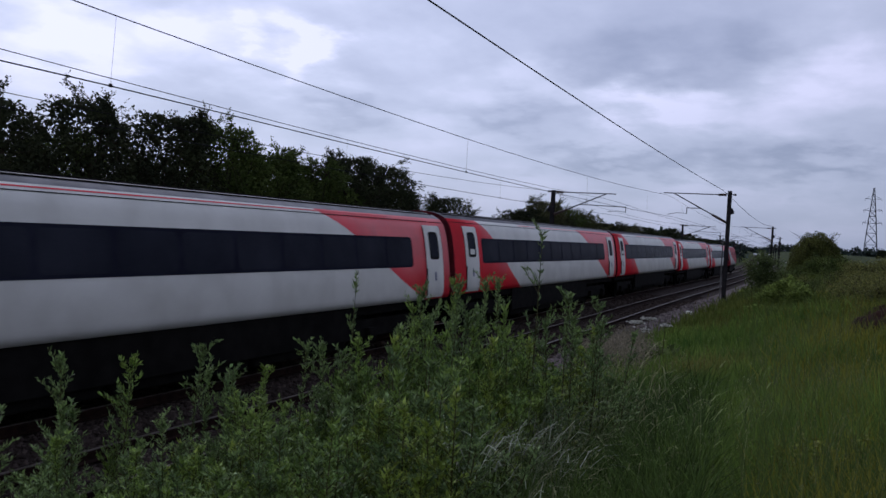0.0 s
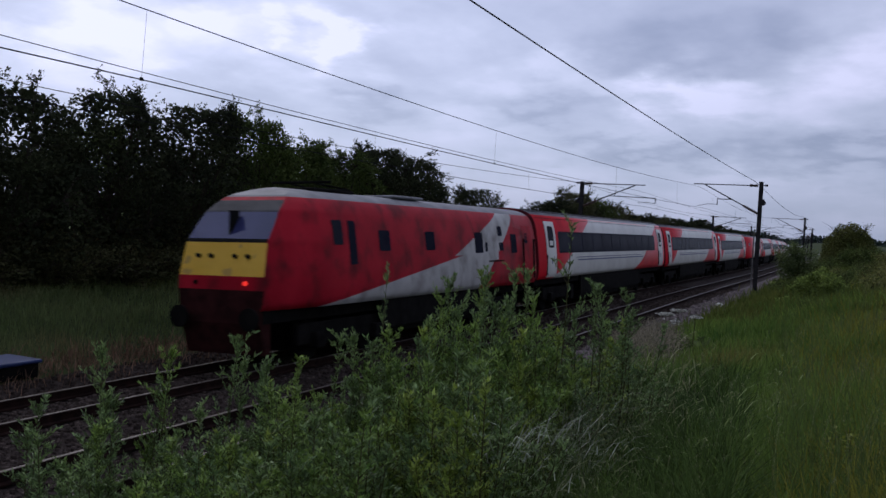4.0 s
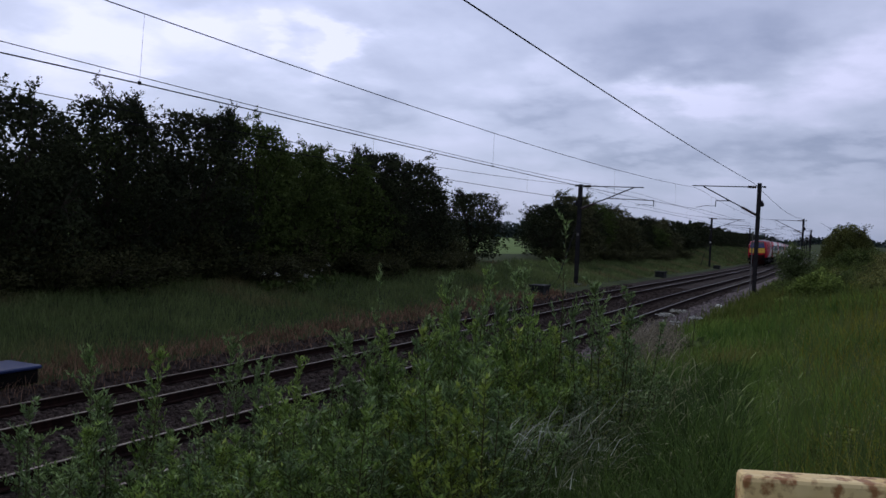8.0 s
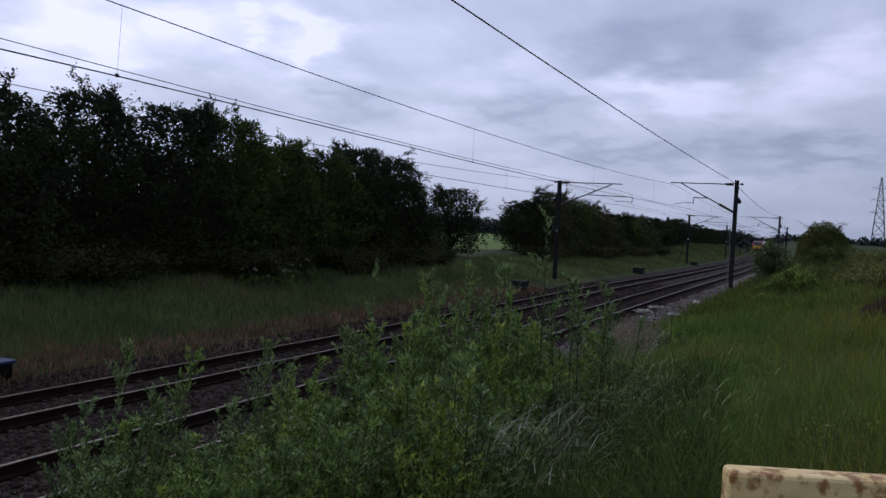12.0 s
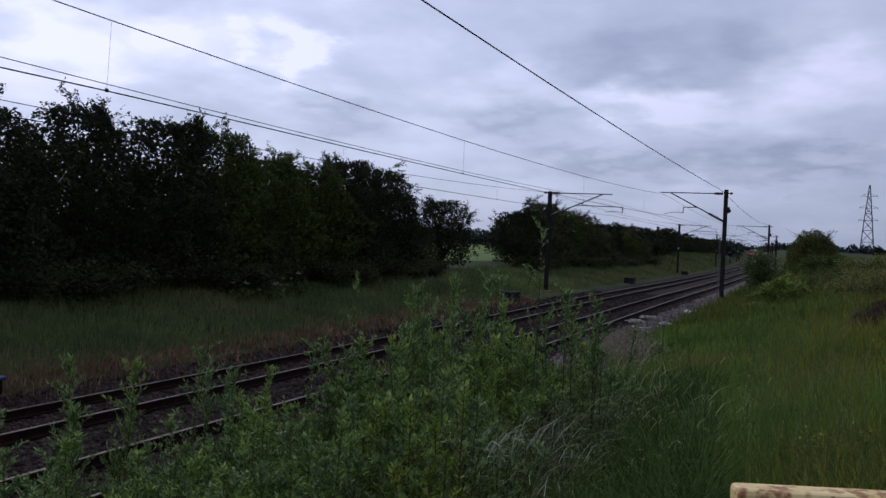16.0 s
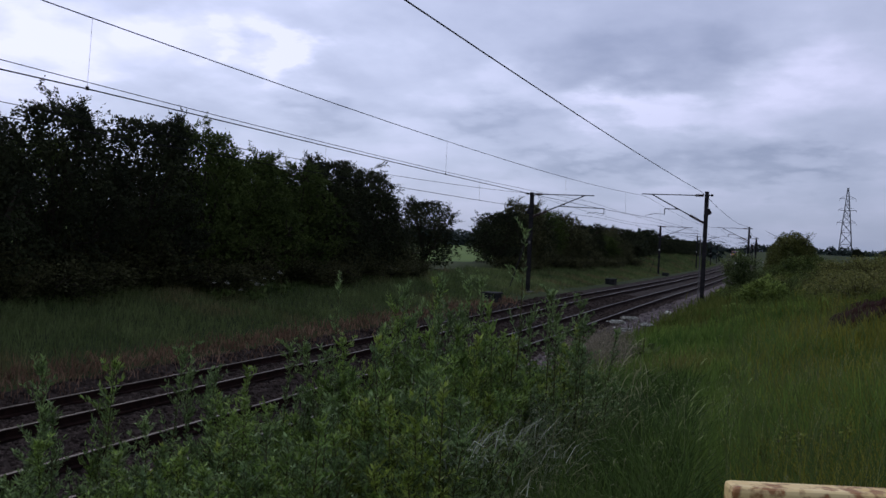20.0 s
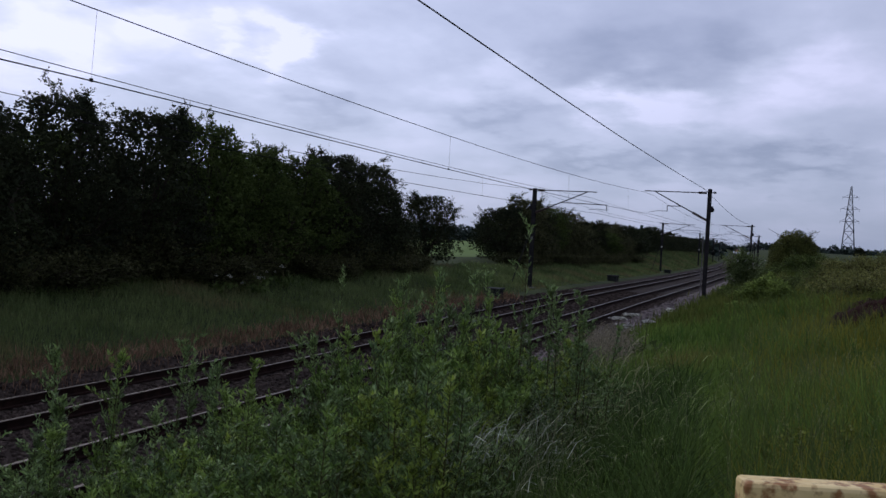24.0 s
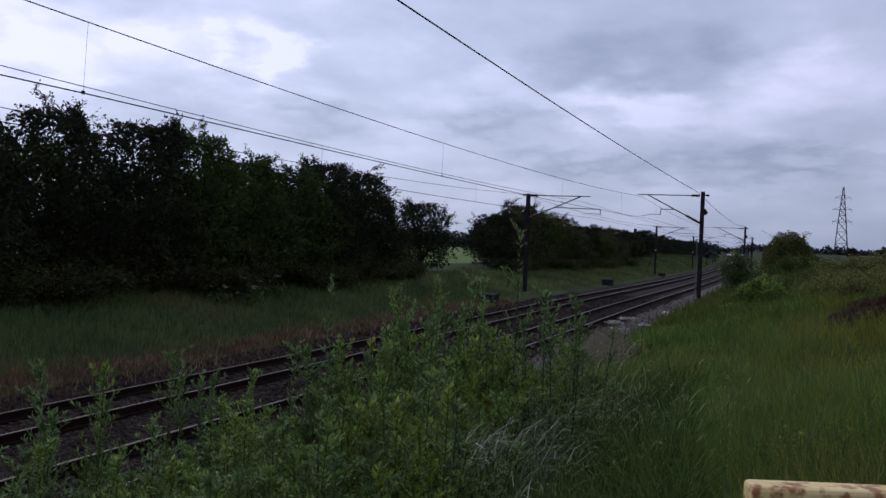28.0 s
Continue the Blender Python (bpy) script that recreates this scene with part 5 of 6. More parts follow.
def sapling_parts(th, seed, shoots, h, leafage, dense=1.0):
    """Willow shoots: a thin stem each, short side shoots that rise off it, and narrow leaves in whorls."""
    g = np.random.default_rng(seed)
    bushy = shoots > 3
    for s in range(shoots):
        bm = bmesh.new()
        P, A, Ls = [], [], []
        a = g.uniform(0, 6.28)
        hs = h * (1.0 if s == 0 else g.uniform(0.5, 0.9))
        out = 0.06 if s == 0 else g.uniform(0.14, 0.42)
        root = np.array((g.normal(0, 0.04), g.normal(0, 0.04), -0.1))
        tip = np.array((math.cos(a) * out + g.normal(0, 0.05), math.sin(a) * out + g.normal(0, 0.05), hs))
        bow = np.array((math.cos(a), math.sin(a), 0)) * (out * 0.3 + 0.03)

        def on_stem(k):
            k = np.asarray(k, float)
            return root * (1 - k)[..., None] + tip * k[..., None] + bow * (1.6 * k * (1 - k))[..., None]
        tube(bm, [Vector(q) for q in on_stem(np.array((0, 0.33, 0.66, 1.0)))], [0.011, 0.008, 0.005, 0.002], 5)
        n = int((130 if bushy else 105) * hs * dense)
        k = g.uniform(0.2, 1.0, n) ** 0.8
        c = np.arange(n) * 2.4 + g.normal(0, 0.4, n)
        P.append(on_stem(k))
        A.append(np.stack([np.cos(c), np.sin(c), 0.5 + 0.7 * k ** 2 + g.normal(0, 0.3, n)], 1))
        Ls.append(g.uniform(0.026, 0.055, n))
        # a whorl of young leaves closes the tip
        c = np.arange(18) * 2.4
        P.append(tip[None] - np.stack([0 * c, 0 * c, g.uniform(0, 0.09, 18)], 1))
        A.append(np.stack([np.cos(c), np.sin(c), g.uniform(0.5, 2.2, 18)], 1))
        Ls.append(g.uniform(0.035, 0.07, 18))
        for q in range(int((13 if bushy else 17) * dense)):
            kk = 1 - 0.72 * g.uniform(0, 1) ** (1.0 if bushy else 1.25)
            st = on_stem(kk)
            bb = g.uniform(0, 6.28)
            L = (0.11 + 0.25 * (1 - kk) / 0.72) * g.uniform(0.6, 1.3)
            d = np.array((math.cos(bb), math.sin(bb), g.uniform(0.7, 1.6)))
            d /= np.linalg.norm(d)
            en = st + d * L
            tube(bm, [Vector(st), Vector(en)], [0.003, 0.0012], 3, cap=False)
            m = int(16 + 40 * L)
            kq = g.uniform(0.12, 1.02, m)
            c = np.arange(m) * 2.4 + g.normal(0, 0.3, m)
            P.append(st + (en - st) * kq[:, None])
            A.append(np.stack([np.cos(c), np.sin(c), 0.3 + g.normal(0, 0.35, m)], 1) * 0.8 + d * 0.9)
            Ls.append(g.uniform(0.024, 0.05, m))
        stem = part("shoot", bm, M_STEM, th)
        P, A, Ls = np.concatenate(P), np.concatenate(A), np.concatenate(Ls)
        v, f = leaf_arrays(P, A, Ls, Ls * g.uniform(0.1, 0.16, len(Ls)), 0.5)
        array_mesh("foliage", v, f, leafage, stem)


SAPLINGS = []
SHOOTS = [(3.43, 4.90, 2.05), (3.85, 4.95, 1.91), (3.84, 5.80, 1.94), (4.41, 5.37, 1.65), (4.54, 5.63, 1.64), (4.61, 6.09, 1.70), (4.87, 6.19, 1.66), (4.49, 7.12, 2.23), (5.19, 6.96, 2.02), (5.57, 6.46, 1.97), (5.49, 6.96, 2.02), (5.74, 6.95, 1.93), (5.83, 7.41, 1.90), (6.18, 6.91, 2.19), (6.51, 6.81, 1.62), (6.54, 7.25, 1.52), (5.08, 4.98, 1.38), (4.62, 4.59, 1.42), (5.29, 6.35, 1.68), (5.18, 6.09, 1.63), (4.20, 4.00, 1.37), (4.13, 4.41, 1.61), (4.74, 4.21, 1.27), (4.17, 3.80, 1.45), (4.00, 4.20, 1.69), (4.37, 4.01, 1.44), (4.45, 3.66, 1.29), (3.85, 4.04, 1.64)]


def plant_saplings():
    g = np.random.default_rng(5)
    tall, low = [], []
    for i in range(6):
        th = thing("willow_sapling", "tall slender willow shoots with narrow pale green leaves", "sapling", "tall willow saplings")
        sapling_parts(th, 100 + i, 3, 1.8, (M_WILLOW2, M_WILLOW, M_WILLOW2)[i % 3], 1.25)
        tall.append([th, False])
    for i in range(2):
        th = thing("willow_sapling", "thin willow shoot with sparse pale leaves", "sapling", "tall willow saplings")
        sapling_parts(th, 110 + i, 1 + i, 1.8, M_WILLOW2, 0.5)
        tall.append([th, False])
    for i in range(7):
        th = thing("willow_sapling", "bushy young willow with many green shoots", "sapling", "bushy willow saplings")
        sapling_parts(th, 120 + i, 6, 1.45, (M_WILLOW, M_WILLOW2, M_WILLOW, M_WILLOW3, M_WILLOW2, M_WILLOW, M_WILLOW2)[i])
        low.append([th, False])

    def put(slot, m):
        if slot[1]:
            c = copy_thing(slot[0], Matrix.Identity(4))
        else:
            c, slot[1] = slot[0], True
        c.matrix_basis = m
        SAPLINGS.append((c, m.copy()))
    for i, (x, y, h) in enumerate(SHOOTS):
        z = float(ground_z(x, y))
        put(tall[6 + i % 2] if h > 2.1 else tall[i % 6], Matrix.Translation((x, y, z - 0.05)) @ Matrix.Rotation(i * 1.9, 4, "Z") @ Matrix.Diagonal((1, 1, (h + 0.05) / 1.8, 1)))
    n = 0
    while n < 185:
        b, rg = radians(g.uniform(-44, -11.5)), g.uniform(4.3, 8.6)
        x, y = 8.3 + rg * math.sin(b), rg * math.cos(b)
        if x < 3.4 or (b > radians(-19.5) and rg < 6.8) or (b > radians(-16) and (rg < 6.2 or g.uniform() < 0.45)):
            continue
        left = np.clip((radians(-26) - b) / radians(18), 0, 1)
        if g.uniform() < left * 0.3:
            continue
        s = g.uniform(0.68, 0.98) * (1 - 0.15 * left) * (1.22 if -26 < math.degrees(b) < -17.5 and rg > 5.6 else 1.0)
        z = float(ground_z(x, y))
        put(low[n % 7], Matrix.Translation((x, y, z - 0.05)) @ Matrix.Rotation(g.uniform(0, 6.28), 4, "Z") @ Matrix.Diagonal((1, 1, s, 1)))
        n += 1
    for i in range(10):
        b, rg = radians(-18.5 + 4.0 * ((i * 0.618) % 1)), 6.6 + 2.0 * ((i * 0.38) % 1)
        x, y = 8.3 + rg * math.sin(b), rg * math.cos(b)
        put(low[i % 7], Matrix.Translation((x, y, float(ground_z(x, y)) - 0.05)) @ Matrix.Rotation(i * 1.7, 4, "Z") @ Matrix.Diagonal((1, 1, 1.05 - 0.45 * ((i * 0.618) % 1), 1)))


plant_saplings()


# ---------------------------------------------------------------- grass and weeds
def scatter_polar(n, b0, b1, r0, r1, g, eye=(8.3, 0.0)):
    b = np.radians(g.uniform(b0, b1, n))
    r = np.exp(g.uniform(math.log(r0), math.log(r1), n))
    return eye[0] + r * np.sin(b), eye[1] + r * np.cos(b), r


def grass(name, label, x, y, h, w, lean, material, category="grass"):
    z = ground_z(x, y) - 0.02
    v, f = blade_arrays(np.stack([x, y, z], 1), h, w, lean)
    ob = array_mesh(name, v, f, material)
    return tagged(ob, label, category, kind="stuff")


M_DRY = mat("dry_bank_grass", (0.13, 0.135, 0.02), (0.27, 0.262, 0.044), 0.6, 0.8, bump=0, fine=3.0, random_by="island", spec=0.08, sheer=0.3, spread=(0.75, 1.3))
M_UNDERGRASS = mat("deep_green_grass", (0.028, 0.056, 0.015), (0.09, 0.14, 0.034), 0.7, 0.8, bump=0, fine=3.0, random_by="island", spec=0.08, sheer=0.25)
M_PANICLE = mat("silvery_seed_heads", (0.17, 0.2, 0.12), (0.32, 0.35, 0.23), 2, 0.8, bump=0, random_by="island", sheer=0.3)
M_PANICLE2 = mat("pinkish_seed_heads", (0.13, 0.118, 0.08), (0.275, 0.24, 0.175), 2, 0.8, bump=0, random_by="island", sheer=0.3)
M_SHOOT = mat("light_green_shoots", (0.15, 0.21, 0.065), (0.29, 0.35, 0.13), 2, 0.7, bump=0, random_by="island", sheer=0.3)
M_SEED = mat("olive_seed_heads", (0.18, 0.19, 0.09), (0.32, 0.33, 0.18), 2, 0.8, bump=0, random_by="island", sheer=0.3)


def arching(name, label, x, y, h, w, material, g, curl=2.2, stalk=None):
    """Stalks that rise and bow over at the tip; with a stalk material, only the bowed tip has the other."""
    n = len(x)
    z = ground_z(x, y) - 0.02
    a = g.normal(-0.5, 0.9, n)
    d = np.stack([np.cos(a), np.sin(a), 0 * a], 1)
    s = np.stack([-np.sin(a), np.cos(a), 0 * a], 1) * w[:, None]
    bow = np.radians(g.uniform(85, 150, n))
    p = np.stack([x, y, z], 1)
    pts = []
    for k in range(9):
        wide = 1.0 - 0.5 * k / 8 + (1.1 if k in (6, 7) else 0)
        pts += [p - s * wide, p + s * wide]
        t = bow * (k / 8) ** curl
        step = h * 1.25 / 8
        p = p + d * (np.sin(t) * step)[:, None]
        p[:, 2] += np.cos(t) * step
    v = np.stack(pts, 1).reshape(-1, 3)
    i = np.arange(n)[:, None] * 18
    f = np.concatenate([i + np.array([[0, 1, 3, 2]]) + 2 * k for k in range(8)])
    ob = array_mesh(name, v, f, material)
    if stalk:
        ob.data.materials.append(stalk)
        ob.data.polygons.foreach_set("material_index", np.repeat(np.where(np.arange(8) < 6, 1, 0), n).astype(np.int32))
    return tagged(ob, label, "grass", kind="stuff")


def panicles(name, label, x, y, h, size, material, g, n=24, fat=0.13):
    """Fine stalks, each with a loose nodding head of small spikelets."""
    k = len(x)
    z = ground_z(x, y) - 0.02
    a = g.normal(-0.5, 1.1, k)
    d = np.stack([np.cos(a), np.sin(a), 0 * a], 1)
    bow = np.radians(g.uniform(40, 115, k))
    p = np.stack([x, y, z], 1)
    side = np.stack([-np.sin(a), np.cos(a), 0 * a], 1) * (size * 0.09)[:, None]
    line = []
    for j in range(9):
        line.append(p.copy())
        t = bow * (j / 8) ** 2.4
        p = p + d * (np.sin(t) * h / 8)[:, None]
        p[:, 2] += np.cos(t) * h / 8
    line = np.array(line)
    pts = np.stack([q for j in range(9) for q in (line[j] - side * (1 - j / 10), line[j] + side * (1 - j / 10))], 1).reshape(-1, 3)
    i = np.arange(k)[:, None] * 18
    f = np.concatenate([i + np.array([[0, 1, 3, 2]]) + 2 * j for j in range(8)])
    u = g.uniform(5.2, 8.0, (k, n))
    j = np.minimum(u.astype(int), 7)
    w = (u - j)[..., None]
    own = np.arange(k)[:, None]
    at = line[j, own] * (1 - w) + line[j + 1, own] * w
    at = at + g.normal(0, 1, at.shape) * (size * 0.75)[:, None, None] * np.array([1, 1, 0.7])
    v2, f2 = leaf_arrays(at.reshape(-1, 3), g.normal(0, 0.6, (k * n, 3)) + np.array([0.3, 0, -0.5]), np.repeat(size, n) * g.uniform(0.6, 1.2, k * n), np.repeat(size, n) * fat)
    ob = array_mesh(name, np.concatenate([pts, v2]), np.concatenate([f, f2 + len(pts)]), material)
    return tagged(ob, label, "grass", kind="stuff")


def sow():
    g = np.random.default_rng(11)
    # bank on the camera's side
    x, y, r = scatter_polar(125000, -24, 11, 3.6, 80, g)
    X = x - bend(y)
    ok = (X > 3.2) & (X < 30) & (((x - 10.8) / 2.0) ** 2 + ((y - 19.5) / 1.9) ** 2 > 1)
    ok &= ~((np.degrees(np.arctan2(x - 8.3, y)) < -9) & (r < 9) & (g.uniform(size=len(x)) < 0.8))
    x, y, r, X = x[ok], y[ok], r[ok], X[ok]
    n = len(x)
    # two blades in three gather in tufts
    home = np.where(g.uniform(size=n) < 0.66, g.integers(0, n // 30, n), -1)
    hx, hy = x[:n // 30], y[:n // 30]
    far = home >= 0
    hr = np.hypot(hx - 8.3, hy)
    x = np.where(far, hx[home] + g.normal(0, 1, n) * (0.05 + 0.009 * hr[home]), x)
    y = np.where(far, hy[home] + g.normal(0, 1, n) * (0.05 + 0.012 * hr[home]), y)
    tall = np.where(far, g.uniform(0.75, 1.45, n // 30)[home], 0.85)
    r = np.hypot(x - 8.3, y)
    patch = 0.5 + 0.5 * np.sin(x * 1.3 + 0.7 * np.sin(y * 0.6)) * np.sin(y * 0.8 + x * 0.5)
    h = g.uniform(0.16, 0.42, n) * (0.65 + 0.6 * patch) * tall
    h *= np.where(((x - 10.5) / 2.6) ** 2 + ((y - 17.2) / 3.6) ** 2 < 1, 0.5, 1.0)
    lean = g.uniform(0.1, 0.7, n)
    edge = y + 3.0 * np.sin(x * 0.9) + 2.0 * np.sin(x * 2.3 + y * 0.5) + g.normal(0, 2.5, n)
    near = edge < 27
    grass("meadow_grass", "long green meadow grass on the bank", x[near], y[near], h[near], 0.0032 * (1 + r[near] / 7), lean[near], M_GRASS)
    near = ~near
    grass("rough_grass", "rough olive and brown grass along the bank", x[near], y[near], h[near] * 1.15, 0.003 * (1 + r[near] / 7), lean[near], M_ROUGH)
    x, y, r = scatter_polar(30000, -50, -14, 3.2, 10, g)
    ok = x > 3.0
    x, y, r = x[ok], y[ok], r[ok]
    n = len(x)
    grass("undergrowth_grass", "green grass between the willow saplings", x, y, g.uniform(0.2, 0.55, n), 0.0035 * (1 + r / 7), g.uniform(0.2, 0.8, n), M_UNDERGRASS)
    # the rest of the bank, round and behind the standpoint
    n = 60000
    a = g.uniform(0, 2 * math.pi, n)
    r = np.exp(g.uniform(math.log(0.6), math.log(26), n))
    x, y = 8.3 + r * np.sin(a), r * np.cos(a)
    deg = np.degrees(np.arctan2(np.sin(a), np.cos(a)))
    ok = (x > 3.4) & ((r < 3.7) | (deg < -24) | (deg > 11)) & ~((r < 10) & (deg > -50) & (deg < -14) & (r > 3.2))
    x, y, r = x[ok], y[ok], r[ok]
    n = len(x)
    grass("bank_grass", "green grass covering the bank", x, y, g.uniform(0.14, 0.34, n), 0.004 * (1 + r / 7), g.uniform(0.1, 0.8, n), M_GRASS)
    # seeding grasses
    hx = np.array([6.52, 6.56, 6.60, 6.66, 6.58, 6.76])
    hy = np.array([4.58, 4.62, 4.56, 4.66, 4.70, 4.7])
    k = g.integers(0, 6, 40)
    x, y = hx[k] + g.normal(0, 0.03, 40), hy[k] + g.normal(0, 0.05, 40)
    arching("silver_grass", "silvery pale grass blades bowing over in tufts", x, y, g.uniform(0.8, 0.98, 40), g.uniform(0.0014, 0.0024, 40), M_STRAW, g, 3.4, M_UNDERGRASS)
    x, y, r = scatter_polar(60, -19.5, -13.5, 4.8, 6.6, g)
    arching("nodding_grass", "thin pale nodding grass stalks", x, y, g.uniform(0.65, 0.95, len(x)), np.full(len(x), 0.0012), M_STRAW, g, 3.4, M_UNDERGRASS)
    x, y, r = scatter_polar(190, -21.5, -14.4, 5.0, 6.8, g)
    panicles("seeding_grass", "pale silvery seeding grass bowing over", x, y, g.uniform(0.85, 1.2, len(x)), g.uniform(0.008, 0.013, len(x)), M_PANICLE, g, 20)
    x, y = g.uniform(-0.2, 1.05, 1300), g.uniform(13.0, 23.0, 1300)
    x = x + 8.15 - 0.235 * y
    panicles("seeding_grass", "pinkish grey seeding grass by the ballast shoulder", x, y, g.uniform(0.7, 1.05, 1300), g.uniform(0.02, 0.036, 1300), M_PANICLE2, g, 18, 0.2)
    x, y, r = scatter_polar(170, -14, -3, 6.0, 13.5, g)
    arching("curling_grass", "fresh light green grass shoots curling over at the tip", x, y, g.uniform(0.35, 0.7, len(x)), 0.0008 + 0.00014 * r, M_SHOOT, g, 3.0, M_UNDERGRASS)
    x, y, r = scatter_polar(300, -15, 11, 4.6, 16, g)
    panicles("seeding_grass", "thin grass stalks with pale nodding heads", x, y, g.uniform(0.55, 0.9, len(x)), 0.007 + 0.0012 * r, M_SEED, g, 12)
    x, y, r = scatter_polar(800, -20.5, -8.5, 5.0, 13, g)
    ok = x - bend(y) > 3.3
    x, y, r = x[ok], y[ok], r[ok]
    arching("seeding_grass", "tall olive grass going to seed", x, y, g.uniform(0.45, 0.9, len(x)) * np.clip((3 - (x - 5.5)) / 2.2, 0.6, 1), 0.0013 * (1 + r / 9), M_SEED, g)
    x, y, r = scatter_polar(22000, -21, -6, 4.2, 13, g)
    ok = x - bend(y) > 3.3
    x, y, r = x[ok], y[ok], r[ok]
    n = len(x)
    grass("tall_grass", "tall dark green grass beside the willows", x, y, g.uniform(0.3, 0.62, n), 0.0028 * (1 + r / 9), g.uniform(0.15, 1.0, n), M_UNDERGRASS)
    x, y, r = scatter_polar(5000, -4, 10, 4.6, 40, g)
    n = len(x)
    grass("seeding_grass", "scattered tall grass stalks in the meadow", x, y, g.uniform(0.4, 0.7, n), 0.0016 * (1 + r / 9), g.uniform(0.1, 0.5, n), M_GRASSD)
    x, y, r = scatter_polar(46000, -4, 13, 4.0, 34, g)
    ok = g.uniform(size=len(x)) < (np.degrees(np.arctan2(x - 8.3, y)) + 4) / 13
    x, y, r = x[ok], y[ok], r[ok]
    n = len(x)
    grass("dry_grass", "yellowing dry grass on the bank", x, y, g.uniform(0.22, 0.48, n), 0.003 * (1 + r / 7), g.uniform(0.2, 0.8, n), M_DRY)
    # far verge
    n = 75000
    y = np.exp(g.uniform(math.log(8), math.log(260), n))
    X = g.uniform(-12.5, -6.2, n)
    x = X + bend(y)
    d = np.hypot(x - 8.3, y)
    grass("verge_grass", "rough green grass on the far verge", x, y, g.uniform(0.1, 0.32, n) * np.clip((-5.6 - X) / 1.5, 0.4, 1.2), 0.005 * (d / 16), g.uniform(0.1, 0.9, n), M_VERGE)
    n = 2600
    y = g.uniform(34, 140, n)
    x = g.uniform(-11, -6.6, n) + bend(y)
    grass("seeding_verge_grass", "pale seeding grass on the far verge", x, y, g.uniform(0.25, 0.5, n), 0.003 * (np.hypot(x - 8.3, y) / 16), g.uniform(0.3, 0.9, n), M_VERGE)
    n = 8000
    y = np.exp(g.uniform(math.log(8), math.log(46), n))
    X = g.normal(-5.9, 0.45, n)
    x = X + bend(y)
    grass("dead_weeds", "reddish brown weeds along the ballast edge", x, y, g.uniform(0.06, 0.3, n), 0.007 * (np.hypot(x - 8.3, y) / 16), g.uniform(0.2, 0.9, n), M_DOCK, "weeds")
    x, y, r = scatter_polar(3600, 3.5, 12, 26, 60, g)
    n = len(x)
    grass("sorrel", "reddish brown sorrel on the bank", x, y, g.uniform(0.3, 0.7, n), 0.004 * (r / 16), g.uniform(0.1, 0.5, n), M_DOCK, "weeds")


sow()


def stones(name, label, material, n, x0, x1, seed):
    g = np.random.default_rng(seed)
    y = np.exp(g.uniform(math.log(5), math.log(60), n))
    X = g.uniform(x0, x1, n)
    keep = np.ones(n, bool)
    for tx in (0.0, FAR_X):
        for s in (-0.7525, 0.7525):
            keep &= np.abs(X - tx - s) > 0.12
    X, y = X[keep], y[keep]
    x = X + bend(y)
    n = len(x)
    c = np.array([[-1, -1, -1], [1, -1, -1], [1, 1, -1], [-1, 1, -1], [-1, -1, 1], [1, -1, 1], [1, 1, 1], [-1, 1, 1]], float)
    d = np.hypot(x - 8.3, y)
    s = g.uniform(0.015, 0.032, (n, 1, 1)) * np.clip(d / 16, 1, 1.8)[:, None, None]
    v = c[None] * s * g.uniform(0.55, 1.25, (n, 8, 3))
    a = g.uniform(0, 6.28, n)
    R = np.zeros((n, 3, 3))
    R[:, 0, 0], R[:, 0, 1], R[:, 1, 0], R[:, 1, 1], R[:, 2, 2] = np.cos(a), -np.sin(a), np.sin(a), np.cos(a), 1
    v = np.einsum("nij,nkj->nki", R, v) + np.stack([x, y, ground_z(x, y) + 0.005], 1)[:, None]
    q = np.array([[4, 5, 6, 7], [0, 1, 5, 4], [1, 2, 6, 5], [2, 3, 7, 6], [3, 0, 4, 7]])
    f = (np.arange(n)[:, None, None] * 8 + q[None]).reshape(-1, 4)
    tagged(array_mesh(name, v.reshape(-1, 3), f, material), label, "ballast", kind="stuff")


stones("ballast_stones", "loose dark brown ballast stones around the tracks", M_STONE, 34000, -5.5, 1.4, 21)
stones("shoulder_stones", "paler clean ballast stones on the track shoulder", M_STONE2, 5000, 1.4, 3.2, 22)


# ---------------------------------------------------------------- smaller things
def far_growth(name, label, x0, y0, x1, y1, h, n, size, z0=0.4):
    g = np.random.default_rng(int(abs(x0) + abs(y0)))
    k = g.uniform(0, 1, n)
    bump_h = h * (0.65 + 0.25 * np.sin(k * 37) + 0.2 * np.sin(k * 91 + 1))
    pos = np.stack([x0 + (x1 - x0) * k, y0 + (y1 - y0) * k, z0 + bump_h * g.uniform(0, 1, n)], 1) + g.normal(0, size, (n, 3)) * np.array([1, 1, 0.25])
    ln = size * g.uniform(0.6, 1.4, n)
    v, f = leaf_arrays(pos, g.normal(size=(n, 3)), ln, ln * 0.45)
    tagged(array_mesh(name, v, f, M_FAR), label, "hedge", kind="stuff")


far_growth("far_hedge", "dark hedge along the far edge of a field", -260, 230, -20, 330, 7, 9000, 1.5)
far_growth("far_woodland", "blue-green woods on the horizon, haze painted into their colour", -500, 620, 60, 900, 9, 16000, 2.0, 1.0)
far_growth("far_woodland", "distant hedge and trees across the field", 20, 560, 160, 420, 5.5, 7000, 1.3, 1.5)


